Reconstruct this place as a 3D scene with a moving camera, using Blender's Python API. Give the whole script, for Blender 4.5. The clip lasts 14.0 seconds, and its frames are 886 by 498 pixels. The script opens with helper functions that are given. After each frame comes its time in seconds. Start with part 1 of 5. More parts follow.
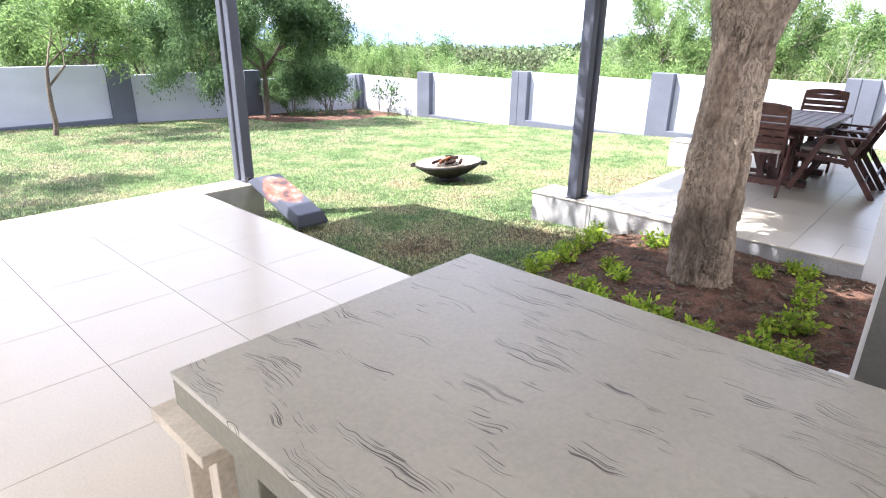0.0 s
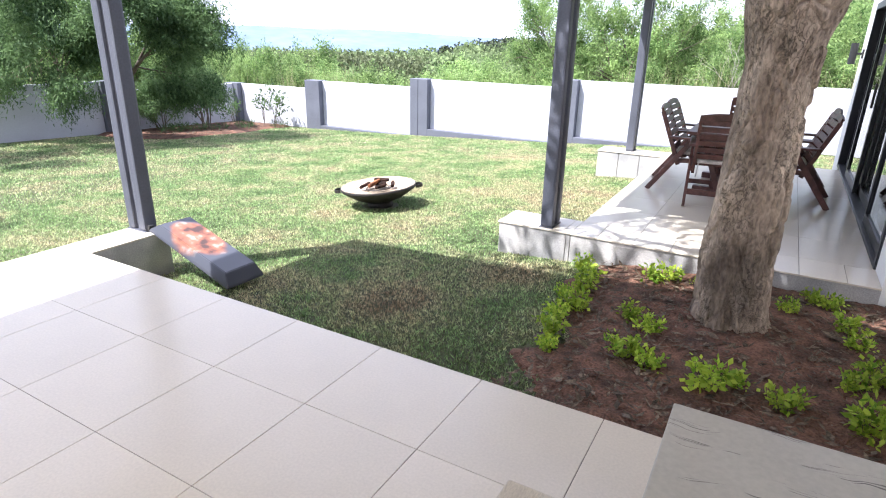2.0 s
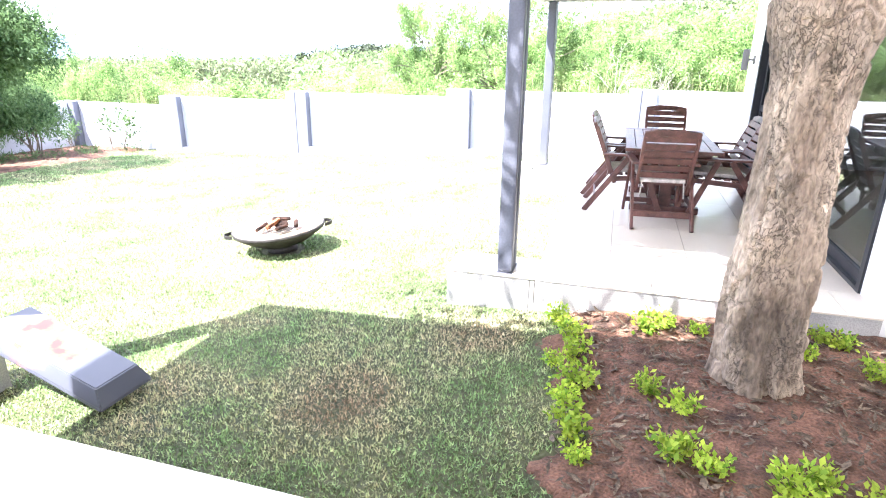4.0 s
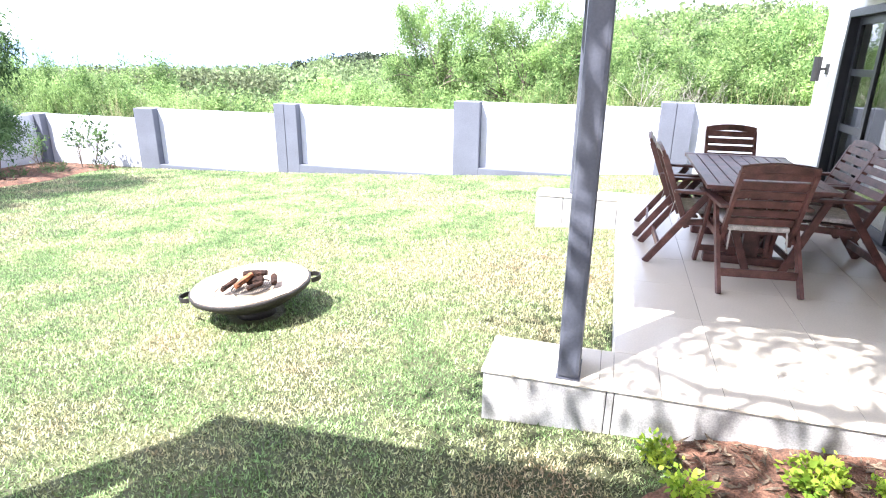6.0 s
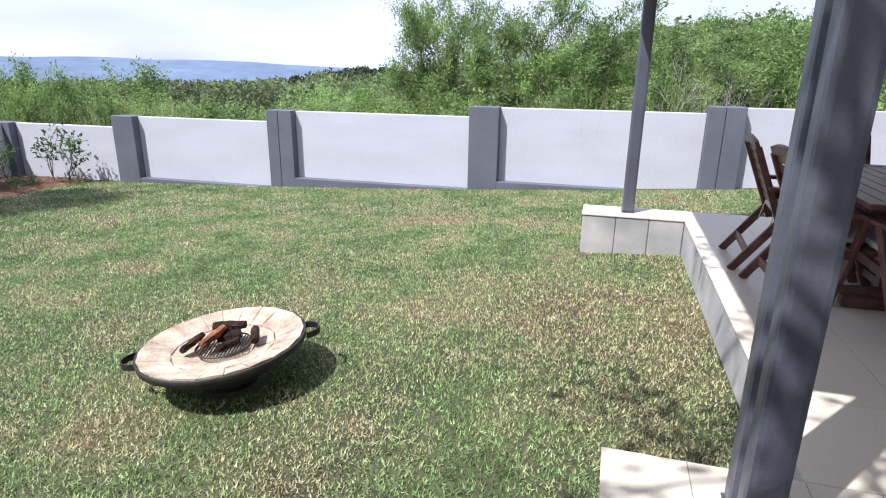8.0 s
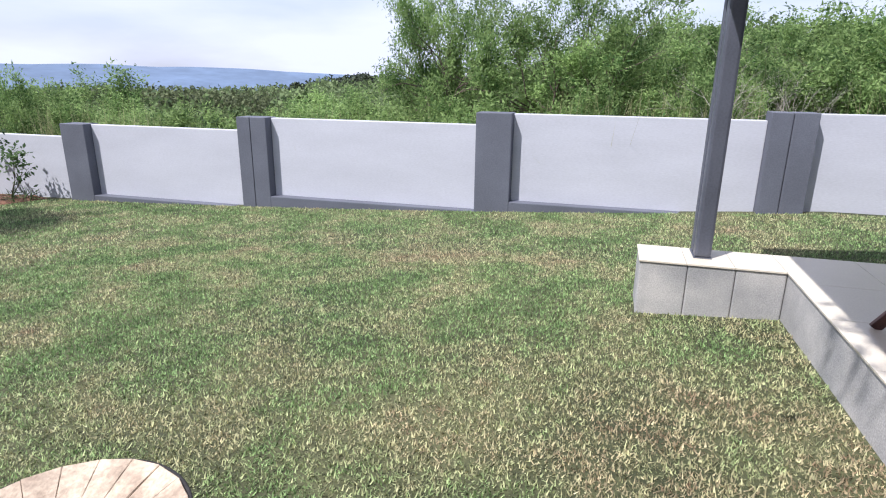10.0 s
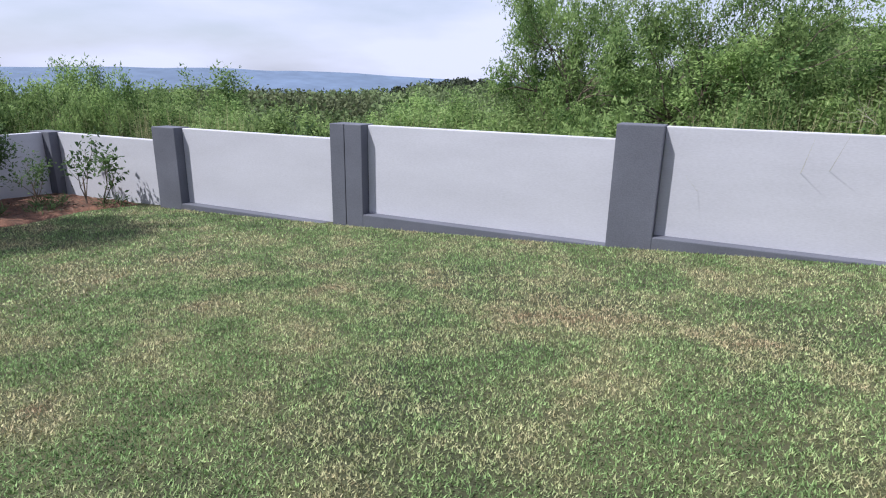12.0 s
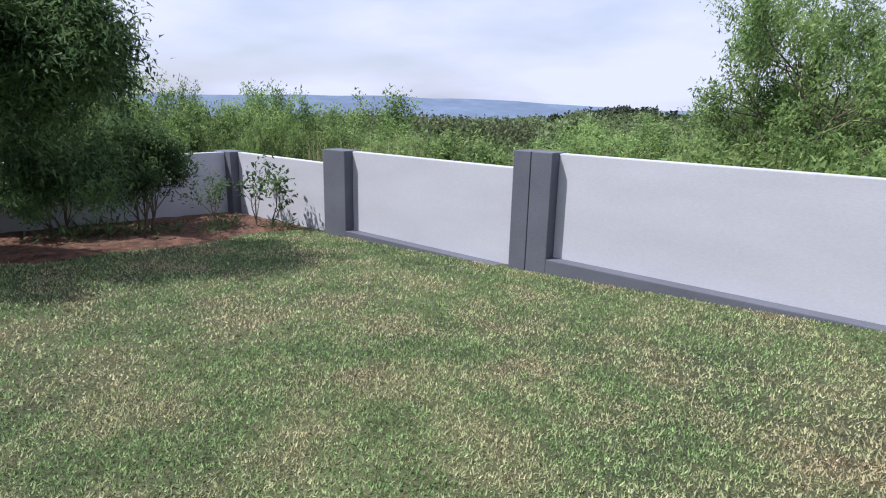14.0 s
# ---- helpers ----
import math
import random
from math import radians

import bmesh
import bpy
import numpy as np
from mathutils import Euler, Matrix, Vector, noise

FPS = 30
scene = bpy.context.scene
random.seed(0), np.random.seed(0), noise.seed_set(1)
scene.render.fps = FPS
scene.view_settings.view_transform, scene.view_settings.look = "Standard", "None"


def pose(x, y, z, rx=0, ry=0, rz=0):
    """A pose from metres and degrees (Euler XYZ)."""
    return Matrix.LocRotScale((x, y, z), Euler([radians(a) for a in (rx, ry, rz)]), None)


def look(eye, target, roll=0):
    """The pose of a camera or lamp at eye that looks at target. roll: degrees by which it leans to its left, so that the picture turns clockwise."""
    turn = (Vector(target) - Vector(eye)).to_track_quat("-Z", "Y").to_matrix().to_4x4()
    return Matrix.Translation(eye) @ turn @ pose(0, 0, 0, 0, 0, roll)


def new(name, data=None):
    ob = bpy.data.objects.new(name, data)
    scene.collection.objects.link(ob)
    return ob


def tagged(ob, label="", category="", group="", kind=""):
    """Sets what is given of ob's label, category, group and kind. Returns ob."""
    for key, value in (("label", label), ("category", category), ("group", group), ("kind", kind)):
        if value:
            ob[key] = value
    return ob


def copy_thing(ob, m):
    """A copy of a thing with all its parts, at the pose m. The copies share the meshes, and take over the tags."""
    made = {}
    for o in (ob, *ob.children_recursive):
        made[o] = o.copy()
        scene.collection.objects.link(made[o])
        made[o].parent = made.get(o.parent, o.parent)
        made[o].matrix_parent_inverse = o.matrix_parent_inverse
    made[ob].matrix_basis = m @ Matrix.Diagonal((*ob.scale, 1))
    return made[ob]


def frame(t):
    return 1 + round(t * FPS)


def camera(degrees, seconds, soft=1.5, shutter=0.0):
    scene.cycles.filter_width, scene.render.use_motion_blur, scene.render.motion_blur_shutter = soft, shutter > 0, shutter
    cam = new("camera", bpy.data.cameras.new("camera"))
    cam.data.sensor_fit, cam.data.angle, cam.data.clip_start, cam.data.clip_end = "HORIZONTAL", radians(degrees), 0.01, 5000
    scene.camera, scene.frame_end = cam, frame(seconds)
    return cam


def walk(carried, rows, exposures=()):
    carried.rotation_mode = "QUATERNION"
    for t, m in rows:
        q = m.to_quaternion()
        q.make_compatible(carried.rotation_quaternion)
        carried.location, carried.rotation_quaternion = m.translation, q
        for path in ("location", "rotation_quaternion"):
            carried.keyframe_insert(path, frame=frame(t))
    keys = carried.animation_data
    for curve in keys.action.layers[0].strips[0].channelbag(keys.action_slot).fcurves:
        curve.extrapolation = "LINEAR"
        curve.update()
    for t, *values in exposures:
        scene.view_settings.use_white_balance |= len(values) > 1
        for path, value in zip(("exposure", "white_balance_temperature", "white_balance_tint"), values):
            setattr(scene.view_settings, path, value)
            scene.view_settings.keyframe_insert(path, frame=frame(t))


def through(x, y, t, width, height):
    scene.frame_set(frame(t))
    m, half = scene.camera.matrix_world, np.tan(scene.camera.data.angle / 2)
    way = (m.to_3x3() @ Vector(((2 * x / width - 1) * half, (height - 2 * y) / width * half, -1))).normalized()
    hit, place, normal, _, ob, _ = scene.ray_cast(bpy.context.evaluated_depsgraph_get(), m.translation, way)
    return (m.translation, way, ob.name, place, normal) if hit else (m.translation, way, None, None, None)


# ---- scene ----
cam = camera(74.8, 14.0, soft=1.1)
PATH = [
    (0, (0.162, -0.104, 1.538), (-1.095, 1.285, 0.837), 1.0),
    (0.5, (-0.15, -0.034, 1.541), (-1.36, 1.396, 0.841), 0.9),
    (1, (-0.462, 0.001, 1.539), (-1.57, 1.514, 0.845), 1.1),
    (1.5, (-0.765, 0.104, 1.555), (-1.799, 1.671, 0.865), 1.1),
    (2, (-1.034, 0.175, 1.566), (-1.958, 1.812, 0.883), 1.2),
    (2.2, (-1.142, 0.192, 1.574), (-2.007, 1.861, 0.901), 1.1),
    (4.3, (-2.041, 1.064, 1.609), (-2.564, 2.88, 0.954), 0.7),
    (4.5, (-2.089, 1.199, 1.607), (-2.614, 3.017, 0.959), 0.8),
    (5, (-2.232, 1.556, 1.599), (-2.757, 3.376, 0.957), 0.7),
    (5.5, (-2.404, 1.886, 1.594), (-2.929, 3.707, 0.955), 0.7),
    (6, (-2.562, 2.2, 1.582), (-3.084, 4.023, 0.948), 0.7),
    (6.5, (-2.751, 2.477, 1.55), (-3.269, 4.304, 0.923), 0.7),
    (7, (-2.916, 2.717, 1.483), (-3.431, 4.548, 0.864), 0.7),
    (7.5, (-3.017, 3.011, 1.366), (-3.531, 4.847, 0.762), 0.7),
    (8, (-3.185, 3.34, 1.337), (-3.703, 5.183, 0.747), 0.7),
    (10.3, (-3.746, 5.142, 1.197), (-4.269, 6.987, 0.631), 0.6),
    (10.5, (-3.818, 5.275, 1.181), (-4.349, 7.119, 0.616), 0.6),
    (11, (-3.998, 5.61, 1.183), (-4.563, 7.443, 0.615), 0.6),
    (11.5, (-4.211, 5.941, 1.191), (-4.863, 7.743, 0.621), 0.8),
    (12, (-4.413, 6.245, 1.194), (-5.226, 7.985, 0.636), 1.0),
    (12.5, (-4.656, 6.508, 1.194), (-5.59, 8.194, 0.662), 1.1),
    (13, (-4.924, 6.768, 1.145), (-5.999, 8.374, 0.629), 1.3),
    (13.5, (-5.203, 6.967, 1.101), (-6.388, 8.5, 0.604), 1.4),
    (14, (-5.498, 7.141, 1.099), (-6.744, 8.63, 0.617), 1.3),
]
EXPOSURES = [(0, 2.0), (1, 1.82), (2.2, 1.65), (4.3, 3.3), (5, 3.15), (5.5, 2.8), (6, 2.3), (6.5, 1.8), (7, 1.3), (7.5, 0.95), (8.2, 0.5), (10.3, 0.4), (11.2, 0.35), (12.5, 0.12), (14, 0.2)]
EXPOSURES = [(t, stops, 6150, 12) for t, stops in EXPOSURES]
walk(cam, [(t, look(eye, target, roll)) for t, eye, target, roll in PATH], EXPOSURES)

# ---- world and sun ----
SUN_WAY = Vector((1.1, 1.4, -2.75)).normalized()
world = bpy.data.worlds.new("world")
scene.world = world
world.use_nodes = True
wn, wl = world.node_tree.nodes, world.node_tree.links
wn.clear()
sky = wn.new("ShaderNodeTexSky")
sky.sky_type, sky.sun_disc = "NISHITA", False
sky.sun_elevation = math.asin(-SUN_WAY.z)
sky.sun_rotation = math.atan2(-SUN_WAY.x, -SUN_WAY.y)
sky.dust_density, sky.ozone_density = 1.5, 1.5
coord = wn.new("ShaderNodeTexCoord")
stretch = wn.new("ShaderNodeMapping")
stretch.inputs["Scale"].default_value = (1.6, 1.6, 6.0)
cloud = wn.new("ShaderNodeTexNoise")
cloud.inputs["Scale"].default_value, cloud.inputs["Detail"].default_value = 1.7, 7.0
cover = wn.new("ShaderNodeValToRGB")
cover.color_ramp.elements[0].position, cover.color_ramp.elements[0].color = 0.36, (0.55, 0.55, 0.55, 1)
cover.color_ramp.elements[1].position, cover.color_ramp.elements[1].color = 0.62, (0.97, 0.97, 0.97, 1)
white = wn.new("ShaderNodeMix")
white.data_type = "RGBA"
white.inputs["B"].default_value = (7.0, 7.3, 9.1, 1)
back = wn.new("ShaderNodeBackground")
back.inputs["Strength"].default_value = 0.105
wout = wn.new("ShaderNodeOutputWorld")
wl.new(coord.outputs["Generated"], stretch.inputs["Vector"])
wl.new(stretch.outputs["Vector"], cloud.inputs["Vector"])
wl.new(cloud.outputs["Fac"], cover.inputs["Fac"])
wl.new(cover.outputs["Color"], white.inputs["Factor"])
wl.new(sky.outputs["Color"], white.inputs["A"])
wl.new(white.outputs["Result"], back.inputs["Color"])
wl.new(back.outputs["Background"], wout.inputs["Surface"])

sun = new("sun", bpy.data.lights.new("sun", "SUN"))
sun.data.energy, sun.data.angle, sun.data.color = 5.0, radians(0.6), (1.0, 0.97, 0.93)
sun.matrix_world = look((-20, -25, 50), Vector((-20, -25, 50)) + SUN_WAY)

# ---- materials ----
def material(name, color, rough=0.6, metal=0.0, vary=0.15, scale=6.0, grain=60.0, bump=0.15, hue=None, island=0.0, spec=0.5, stretch=(1, 1, 1), depth=0.01):
    """Two scales of colour variation, fine relief, and a chance tint for each object or island."""
    m = bpy.data.materials.new(name)
    m.use_nodes = True
    n, l = m.node_tree.nodes, m.node_tree.links
    b = n["Principled BSDF"]
    b.inputs["Roughness"].default_value, b.inputs["Metallic"].default_value = rough, metal
    b.inputs["Specular IOR Level"].default_value = spec
    tc, mp = n.new("ShaderNodeTexCoord"), n.new("ShaderNodeMapping")
    mp.inputs["Scale"].default_value = stretch
    l.new(tc.outputs["Object"], mp.inputs["Vector"])
    big, fine = n.new("ShaderNodeTexNoise"), n.new("ShaderNodeTexNoise")
    big.inputs["Scale"].default_value, big.inputs["Detail"].default_value = scale, 5
    fine.inputs["Scale"].default_value, fine.inputs["Detail"].default_value = grain, 4
    l.new(mp.outputs["Vector"], big.inputs["Vector"])
    l.new(mp.outputs["Vector"], fine.inputs["Vector"])
    ramp = n.new("ShaderNodeValToRGB")
    other = hue or color
    lo = [max(0, c * (1 - vary)) for c in color]
    hi = [min(1, c * (1 + vary)) for c in other]
    ramp.color_ramp.elements[0].position, ramp.color_ramp.elements[0].color = 0.3, (*lo, 1)
    ramp.color_ramp.elements[1].position, ramp.color_ramp.elements[1].color = 0.7, (*hi, 1)
    l.new(big.outputs["Fac"], ramp.inputs["Fac"])
    mul = n.new("ShaderNodeMix")
    mul.data_type, mul.blend_type = "RGBA", "MULTIPLY"
    mul.inputs["Factor"].default_value = 1.0
    fr = n.new("ShaderNodeMapRange")
    fr.inputs["To Min"].default_value, fr.inputs["To Max"].default_value = 1 - vary, 1 + vary
    fr.inputs["From Min"].default_value, fr.inputs["From Max"].default_value = 0.3, 0.7
    l.new(fine.outputs["Fac"], fr.inputs["Value"])
    l.new(ramp.outputs["Color"], mul.inputs["A"])
    l.new(fr.outputs["Result"], mul.inputs["B"])
    last = mul.outputs["Result"]
    if island:
        geo, obj, add = n.new("ShaderNodeNewGeometry"), n.new("ShaderNodeObjectInfo"), n.new("ShaderNodeMath")
        add.operation = "ADD"
        l.new(geo.outputs["Random Per Island"], add.inputs[0])
        l.new(obj.outputs["Random"], add.inputs[1])
        ir = n.new("ShaderNodeMapRange")
        ir.inputs["From Max"].default_value = 2.0
        ir.inputs["To Min"].default_value, ir.inputs["To Max"].default_value = 1 - island, 1 + island
        l.new(add.outputs["Value"], ir.inputs["Value"])
        hsv = n.new("ShaderNodeHueSaturation")
        l.new(ir.outputs["Result"], hsv.inputs["Value"])
        l.new(last, hsv.inputs["Color"])
        last = hsv.outputs["Color"]
    l.new(last, b.inputs["Base Color"])
    if bump:
        bp = n.new("ShaderNodeBump")
        bp.inputs["Strength"].default_value, bp.inputs["Distance"].default_value = bump, depth
        l.new(fine.outputs["Fac"], bp.inputs["Height"])
        l.new(bp.outputs["Normal"], b.inputs["Normal"])
    return m


def leafy(name, color, other, through=0.35, rough=0.65):
    """Leaves: a tint for each leaf, and light that comes through."""
    m = bpy.data.materials.new(name)
    m.use_nodes = True
    n, l = m.node_tree.nodes, m.node_tree.links
    b = n["Principled BSDF"]
    b.inputs["Roughness"].default_value = rough
    b.inputs["Specular IOR Level"].default_value = 0.2
    geo, obj = n.new("ShaderNodeNewGeometry"), n.new("ShaderNodeObjectInfo")
    tc, noise_ = n.new("ShaderNodeTexCoord"), n.new("ShaderNodeTexNoise")
    noise_.inputs["Scale"].default_value = 2.0
    # clumps toned light and dark, for bright tops and the shade under them
    clump = n.new("ShaderNodeMapRange")
    clump.inputs["From Min"].default_value, clump.inputs["From Max"].default_value = 0.32, 0.68
    l.new(noise_.outputs["Fac"], clump.inputs["Value"])
    l.new(tc.outputs["Object"], noise_.inputs["Vector"])
    add = n.new("ShaderNodeMath")
    add.operation = "ADD"
    l.new(geo.outputs["Random Per Island"], add.inputs[0])
    l.new(clump.outputs["Result"], add.inputs[1])
    ramp = n.new("ShaderNodeValToRGB")
    ramp.color_ramp.elements[0].position, ramp.color_ramp.elements[0].color = 0.2, (*[c * 0.7 for c in color], 1)
    ramp.color_ramp.elements[1].position, ramp.color_ramp.elements[1].color = 0.85, (*other, 1)
    half = n.new("ShaderNodeMath")
    half.operation = "MULTIPLY"
    half.inputs[1].default_value = 0.55
    l.new(add.outputs["Value"], half.inputs[0])
    l.new(half.outputs["Value"], ramp.inputs["Fac"])
    hsv = n.new("ShaderNodeHueSaturation")
    mr = n.new("ShaderNodeMapRange")
    mr.inputs["To Min"].default_value, mr.inputs["To Max"].default_value = 0.8, 1.2
    l.new(obj.outputs["Random"], mr.inputs["Value"])
    l.new(mr.outputs["Result"], hsv.inputs["Value"])
    l.new(ramp.outputs["Color"], hsv.inputs["Color"])
    l.new(hsv.outputs["Color"], b.inputs["Base Color"])
    tr, mix = n.new("ShaderNodeBsdfTranslucent"), n.new("ShaderNodeMixShader")
    l.new(hsv.outputs["Color"], tr.inputs["Color"])
    mix.inputs["Fac"].default_value = through
    l.new(b.outputs["BSDF"], mix.inputs[1])
    l.new(tr.outputs["BSDF"], mix.inputs[2])
    l.new(mix.outputs["Shader"], n["Material Output"].inputs["Surface"])
    return m


TILE = material("cream_porcelain_tile", (0.66, 0.59, 0.495), 0.25, vary=0.05, scale=1.5, grain=90, bump=0.02, island=0.04)
GROUT = material("grout", (0.2, 0.18, 0.16), 0.9, vary=0.2)
SLAB = material("weathered_plaster", (0.35, 0.347, 0.352), 0.9, vary=0.2, scale=3, grain=110, bump=0.35, hue=(0.41, 0.39, 0.375), depth=0.008)
WALL = material("pale_grey_wall_paint", (0.475, 0.478, 0.53), 0.85, vary=0.06, scale=1.3, grain=45, bump=0.06, stretch=(0.6, 1, 2.2))
DARK = material("charcoal_wall_paint", (0.11, 0.116, 0.145), 0.8, vary=0.12, scale=2, grain=60, bump=0.3)
WHITE = material("white_house_paint", (0.76, 0.75, 0.74), 0.8, vary=0.04, scale=1.5, grain=60, bump=0.15)
STEEL = material("grey_painted_steel", (0.085, 0.09, 0.115), 0.42, vary=0.12, scale=3, grain=70, bump=0.05)
ALU = material("charcoal_aluminium", (0.03, 0.032, 0.038), 0.4, metal=0.3, vary=0.1)
ROOF = material("white_ceiling_board", (0.72, 0.71, 0.7), 0.8, vary=0.04)
ROOFTOP = material("grey_roof_sheet", (0.25, 0.25, 0.26), 0.5, vary=0.1)
WOOD = material("dark_red_stained_wood", (0.075, 0.03, 0.025), 0.42, vary=0.3, scale=4, grain=50, bump=0.2, hue=(0.11, 0.045, 0.037), island=0.25, stretch=(3, 3, 3))
CUSHION = material("grey_striped_cushion_fabric", (0.5, 0.46, 0.43), 0.9, vary=0.25, scale=30, grain=160, bump=0.3)
BARK = material("flaking_bark", (0.31, 0.225, 0.165), 0.9, vary=0.35, scale=3, grain=40, bump=0.8, hue=(0.47, 0.375, 0.29), stretch=(1.4, 1.4, 0.6), depth=0.02)
bn, bl = BARK.node_tree.nodes, BARK.node_tree.links
bs = bn["Principled BSDF"]
bsrc = bs.inputs["Base Color"].links[0].from_socket
btc, bmp = bn.new("ShaderNodeTexCoord"), bn.new("ShaderNodeMapping")
bmp.inputs["Scale"].default_value = (1.0, 1.0, 0.3)
bwarp, bsc, bad = bn.new("ShaderNodeTexNoise"), bn.new("ShaderNodeVectorMath"), bn.new("ShaderNodeVectorMath")
bwarp.inputs["Scale"].default_value, bwarp.inputs["Detail"].default_value = 12, 6
bsc.operation, bad.operation = "SCALE", "ADD"
bsc.inputs["Scale"].default_value = 0.16
bl.new(btc.outputs["Object"], bmp.inputs["Vector"])
bl.new(btc.outputs["Object"], bwarp.inputs["Vector"])
bl.new(bwarp.outputs["Color"], bsc.inputs[0])
bl.new(bmp.outputs["Vector"], bad.inputs[0])
bl.new(bsc.outputs["Vector"], bad.inputs[1])
flake = bn.new("ShaderNodeTexVoronoi")
flake.feature = "DISTANCE_TO_EDGE"
flake.inputs["Scale"].default_value = 30
bl.new(bad.outputs["Vector"], flake.inputs["Vector"])
edge = bn.new("ShaderNodeMapRange")
edge.inputs["From Max"].default_value = 0.07
edge.inputs["To Min"].default_value, edge.inputs["To Max"].default_value = 0.5, 1.0
bl.new(flake.outputs["Distance"], edge.inputs["Value"])
stain, stc = bn.new("ShaderNodeTexNoise"), bn.new("ShaderNodeMapRange")
stain.inputs["Scale"].default_value, stain.inputs["Detail"].default_value = 2.2, 6
bl.new(btc.outputs["Object"], stain.inputs["Vector"])
stc.inputs["From Min"].default_value, stc.inputs["From Max"].default_value = 0.36, 0.56
stc.inputs["To Min"].default_value = 0.5
bl.new(stain.outputs["Fac"], stc.inputs["Value"])
bm1, bm2 = bn.new("ShaderNodeMath"), bn.new("ShaderNodeMix")
bm1.operation = "MULTIPLY"
bm2.data_type, bm2.blend_type = "RGBA", "MULTIPLY"
bm2.inputs["Factor"].default_value = 1
gone, part_ = bn.new("ShaderNodeTexNoise"), bn.new("ShaderNodeMapRange")
gone.inputs["Scale"].default_value, gone.inputs["Detail"].default_value = 6, 4
bl.new(bmp.outputs["Vector"], gone.inputs["Vector"])
part_.inputs["From Min"].default_value, part_.inputs["From Max"].default_value = 0.44, 0.58
bl.new(gone.outputs["Fac"], part_.inputs["Value"])
some = bn.new("ShaderNodeMix")
some.inputs["A"].default_value = 1.0
bl.new(part_.outputs["Result"], some.inputs["Factor"])
bl.new(edge.outputs["Result"], some.inputs["B"])
bl.new(some.outputs["Result"], bm1.inputs[0])
bl.new(stc.outputs["Result"], bm1.inputs[1])
bl.new(bsrc, bm2.inputs["A"])
bl.new(bm1.outputs["Value"], bm2.inputs["B"])
bl.new(bm2.outputs["Result"], bs.inputs["Base Color"])
bb1 = bn.new("ShaderNodeBump")
bb1.inputs["Strength"].default_value, bb1.inputs["Distance"].default_value = 0.9, 0.02
bl.new(some.outputs["Result"], bb1.inputs["Height"])
bl.new(bs.inputs["Normal"].links[0].from_socket, bb1.inputs["Normal"])
bl.new(bb1.outputs["Normal"], bs.inputs["Normal"])
TWIG = material("grey_brown_branch", (0.13, 0.1, 0.075), 0.9, vary=0.3, scale=6, grain=40, bump=0.5)
SOIL = material("red_brown_soil", (0.085, 0.042, 0.027), 0.95, vary=0.45, scale=7, grain=70, bump=0.9, hue=(0.16, 0.078, 0.05), depth=0.03)
IRON = material("blackened_iron", (0.045, 0.04, 0.038), 0.6, metal=0.6, vary=0.3, scale=9, grain=80, bump=0.2)
ASHSTONE = material("pale_fire_brick", (0.32, 0.235, 0.175), 0.9, vary=0.2, scale=7, grain=60, bump=0.5, hue=(0.48, 0.39, 0.3), island=0.16)
CHAR = material("charred_log", (0.012, 0.009, 0.008), 0.7, vary=0.5, scale=12, grain=60, bump=0.9, hue=(0.03, 0.014, 0.009), spec=0.15, depth=0.02)
BENCH = material("worn_greige_painted_wood", (0.4, 0.375, 0.33), 0.42, vary=0.07, scale=3, grain=70, bump=0.08)
BLACK = material("matt_black_plastic", (0.02, 0.02, 0.022), 0.5, vary=0.1)
LEAF = leafy("bush_leaf", (0.1, 0.2, 0.06), (0.33, 0.45, 0.165), 0.5)
LEAF_DARK = leafy("dark_tree_leaf", (0.055, 0.11, 0.045), (0.16, 0.25, 0.1), 0.45)
LEAF_OLIVE = leafy("olive_thicket_leaf", (0.08, 0.1, 0.05), (0.15, 0.175, 0.085), 0.25)
LEAF_PLANT = leafy("yellow_green_plant_leaf", (0.22, 0.42, 0.04), (0.6, 0.7, 0.1), 0.4)
BLADE = leafy("lawn_grass_blade", (0.09, 0.16, 0.03), (0.3, 0.3, 0.12), 0.25, 0.6)
DRY = leafy("dry_wild_grass", (0.28, 0.27, 0.12), (0.5, 0.46, 0.26), 0.3, 0.7)


# ---- builders ----
def put(bm, lo, hi, m=None, bevel=0.0):
    """Adds a box with bevelled edges to bm."""
    t = bmesh.new()
    bmesh.ops.create_cube(t, size=1)
    c, s = (Vector(lo) + Vector(hi)) / 2, Vector(hi) - Vector(lo)
    for v in t.verts:
        v.co = Vector((v.co.x * s.x, v.co.y * s.y, v.co.z * s.z)) + c
    if bevel:
        bmesh.ops.bevel(t, geom=t.edges[:], offset=bevel, segments=2, profile=0.6, affect="EDGES")
    if m:
        t.transform(m)
    d = bpy.data.meshes.new("t")
    t.to_mesh(d)
    bm.from_mesh(d)
    bpy.data.meshes.remove(d)
    t.free()
    return bm


def box(lo, hi, m=None, bevel=0.0):
    return put(bmesh.new(), lo, hi, m, bevel)


def bar(a, b, w, h, bevel=0.006, bm=None, up=(0, 0, 1)):
    """A beam from a to b, w wide and h high."""
    a, b = Vector(a), Vector(b)
    z = (b - a).normalized()
    x = Vector(up).cross(z)
    if x.length < 1e-4:
        x = Vector((1, 0, 0))
    x.normalize()
    y = z.cross(x)
    m = Matrix((x, y, z)).transposed().to_4x4()
    m.translation = a
    return put(bm or bmesh.new(), (-h / 2, -w / 2, 0), (h / 2, w / 2, (b - a).length), m, bevel)


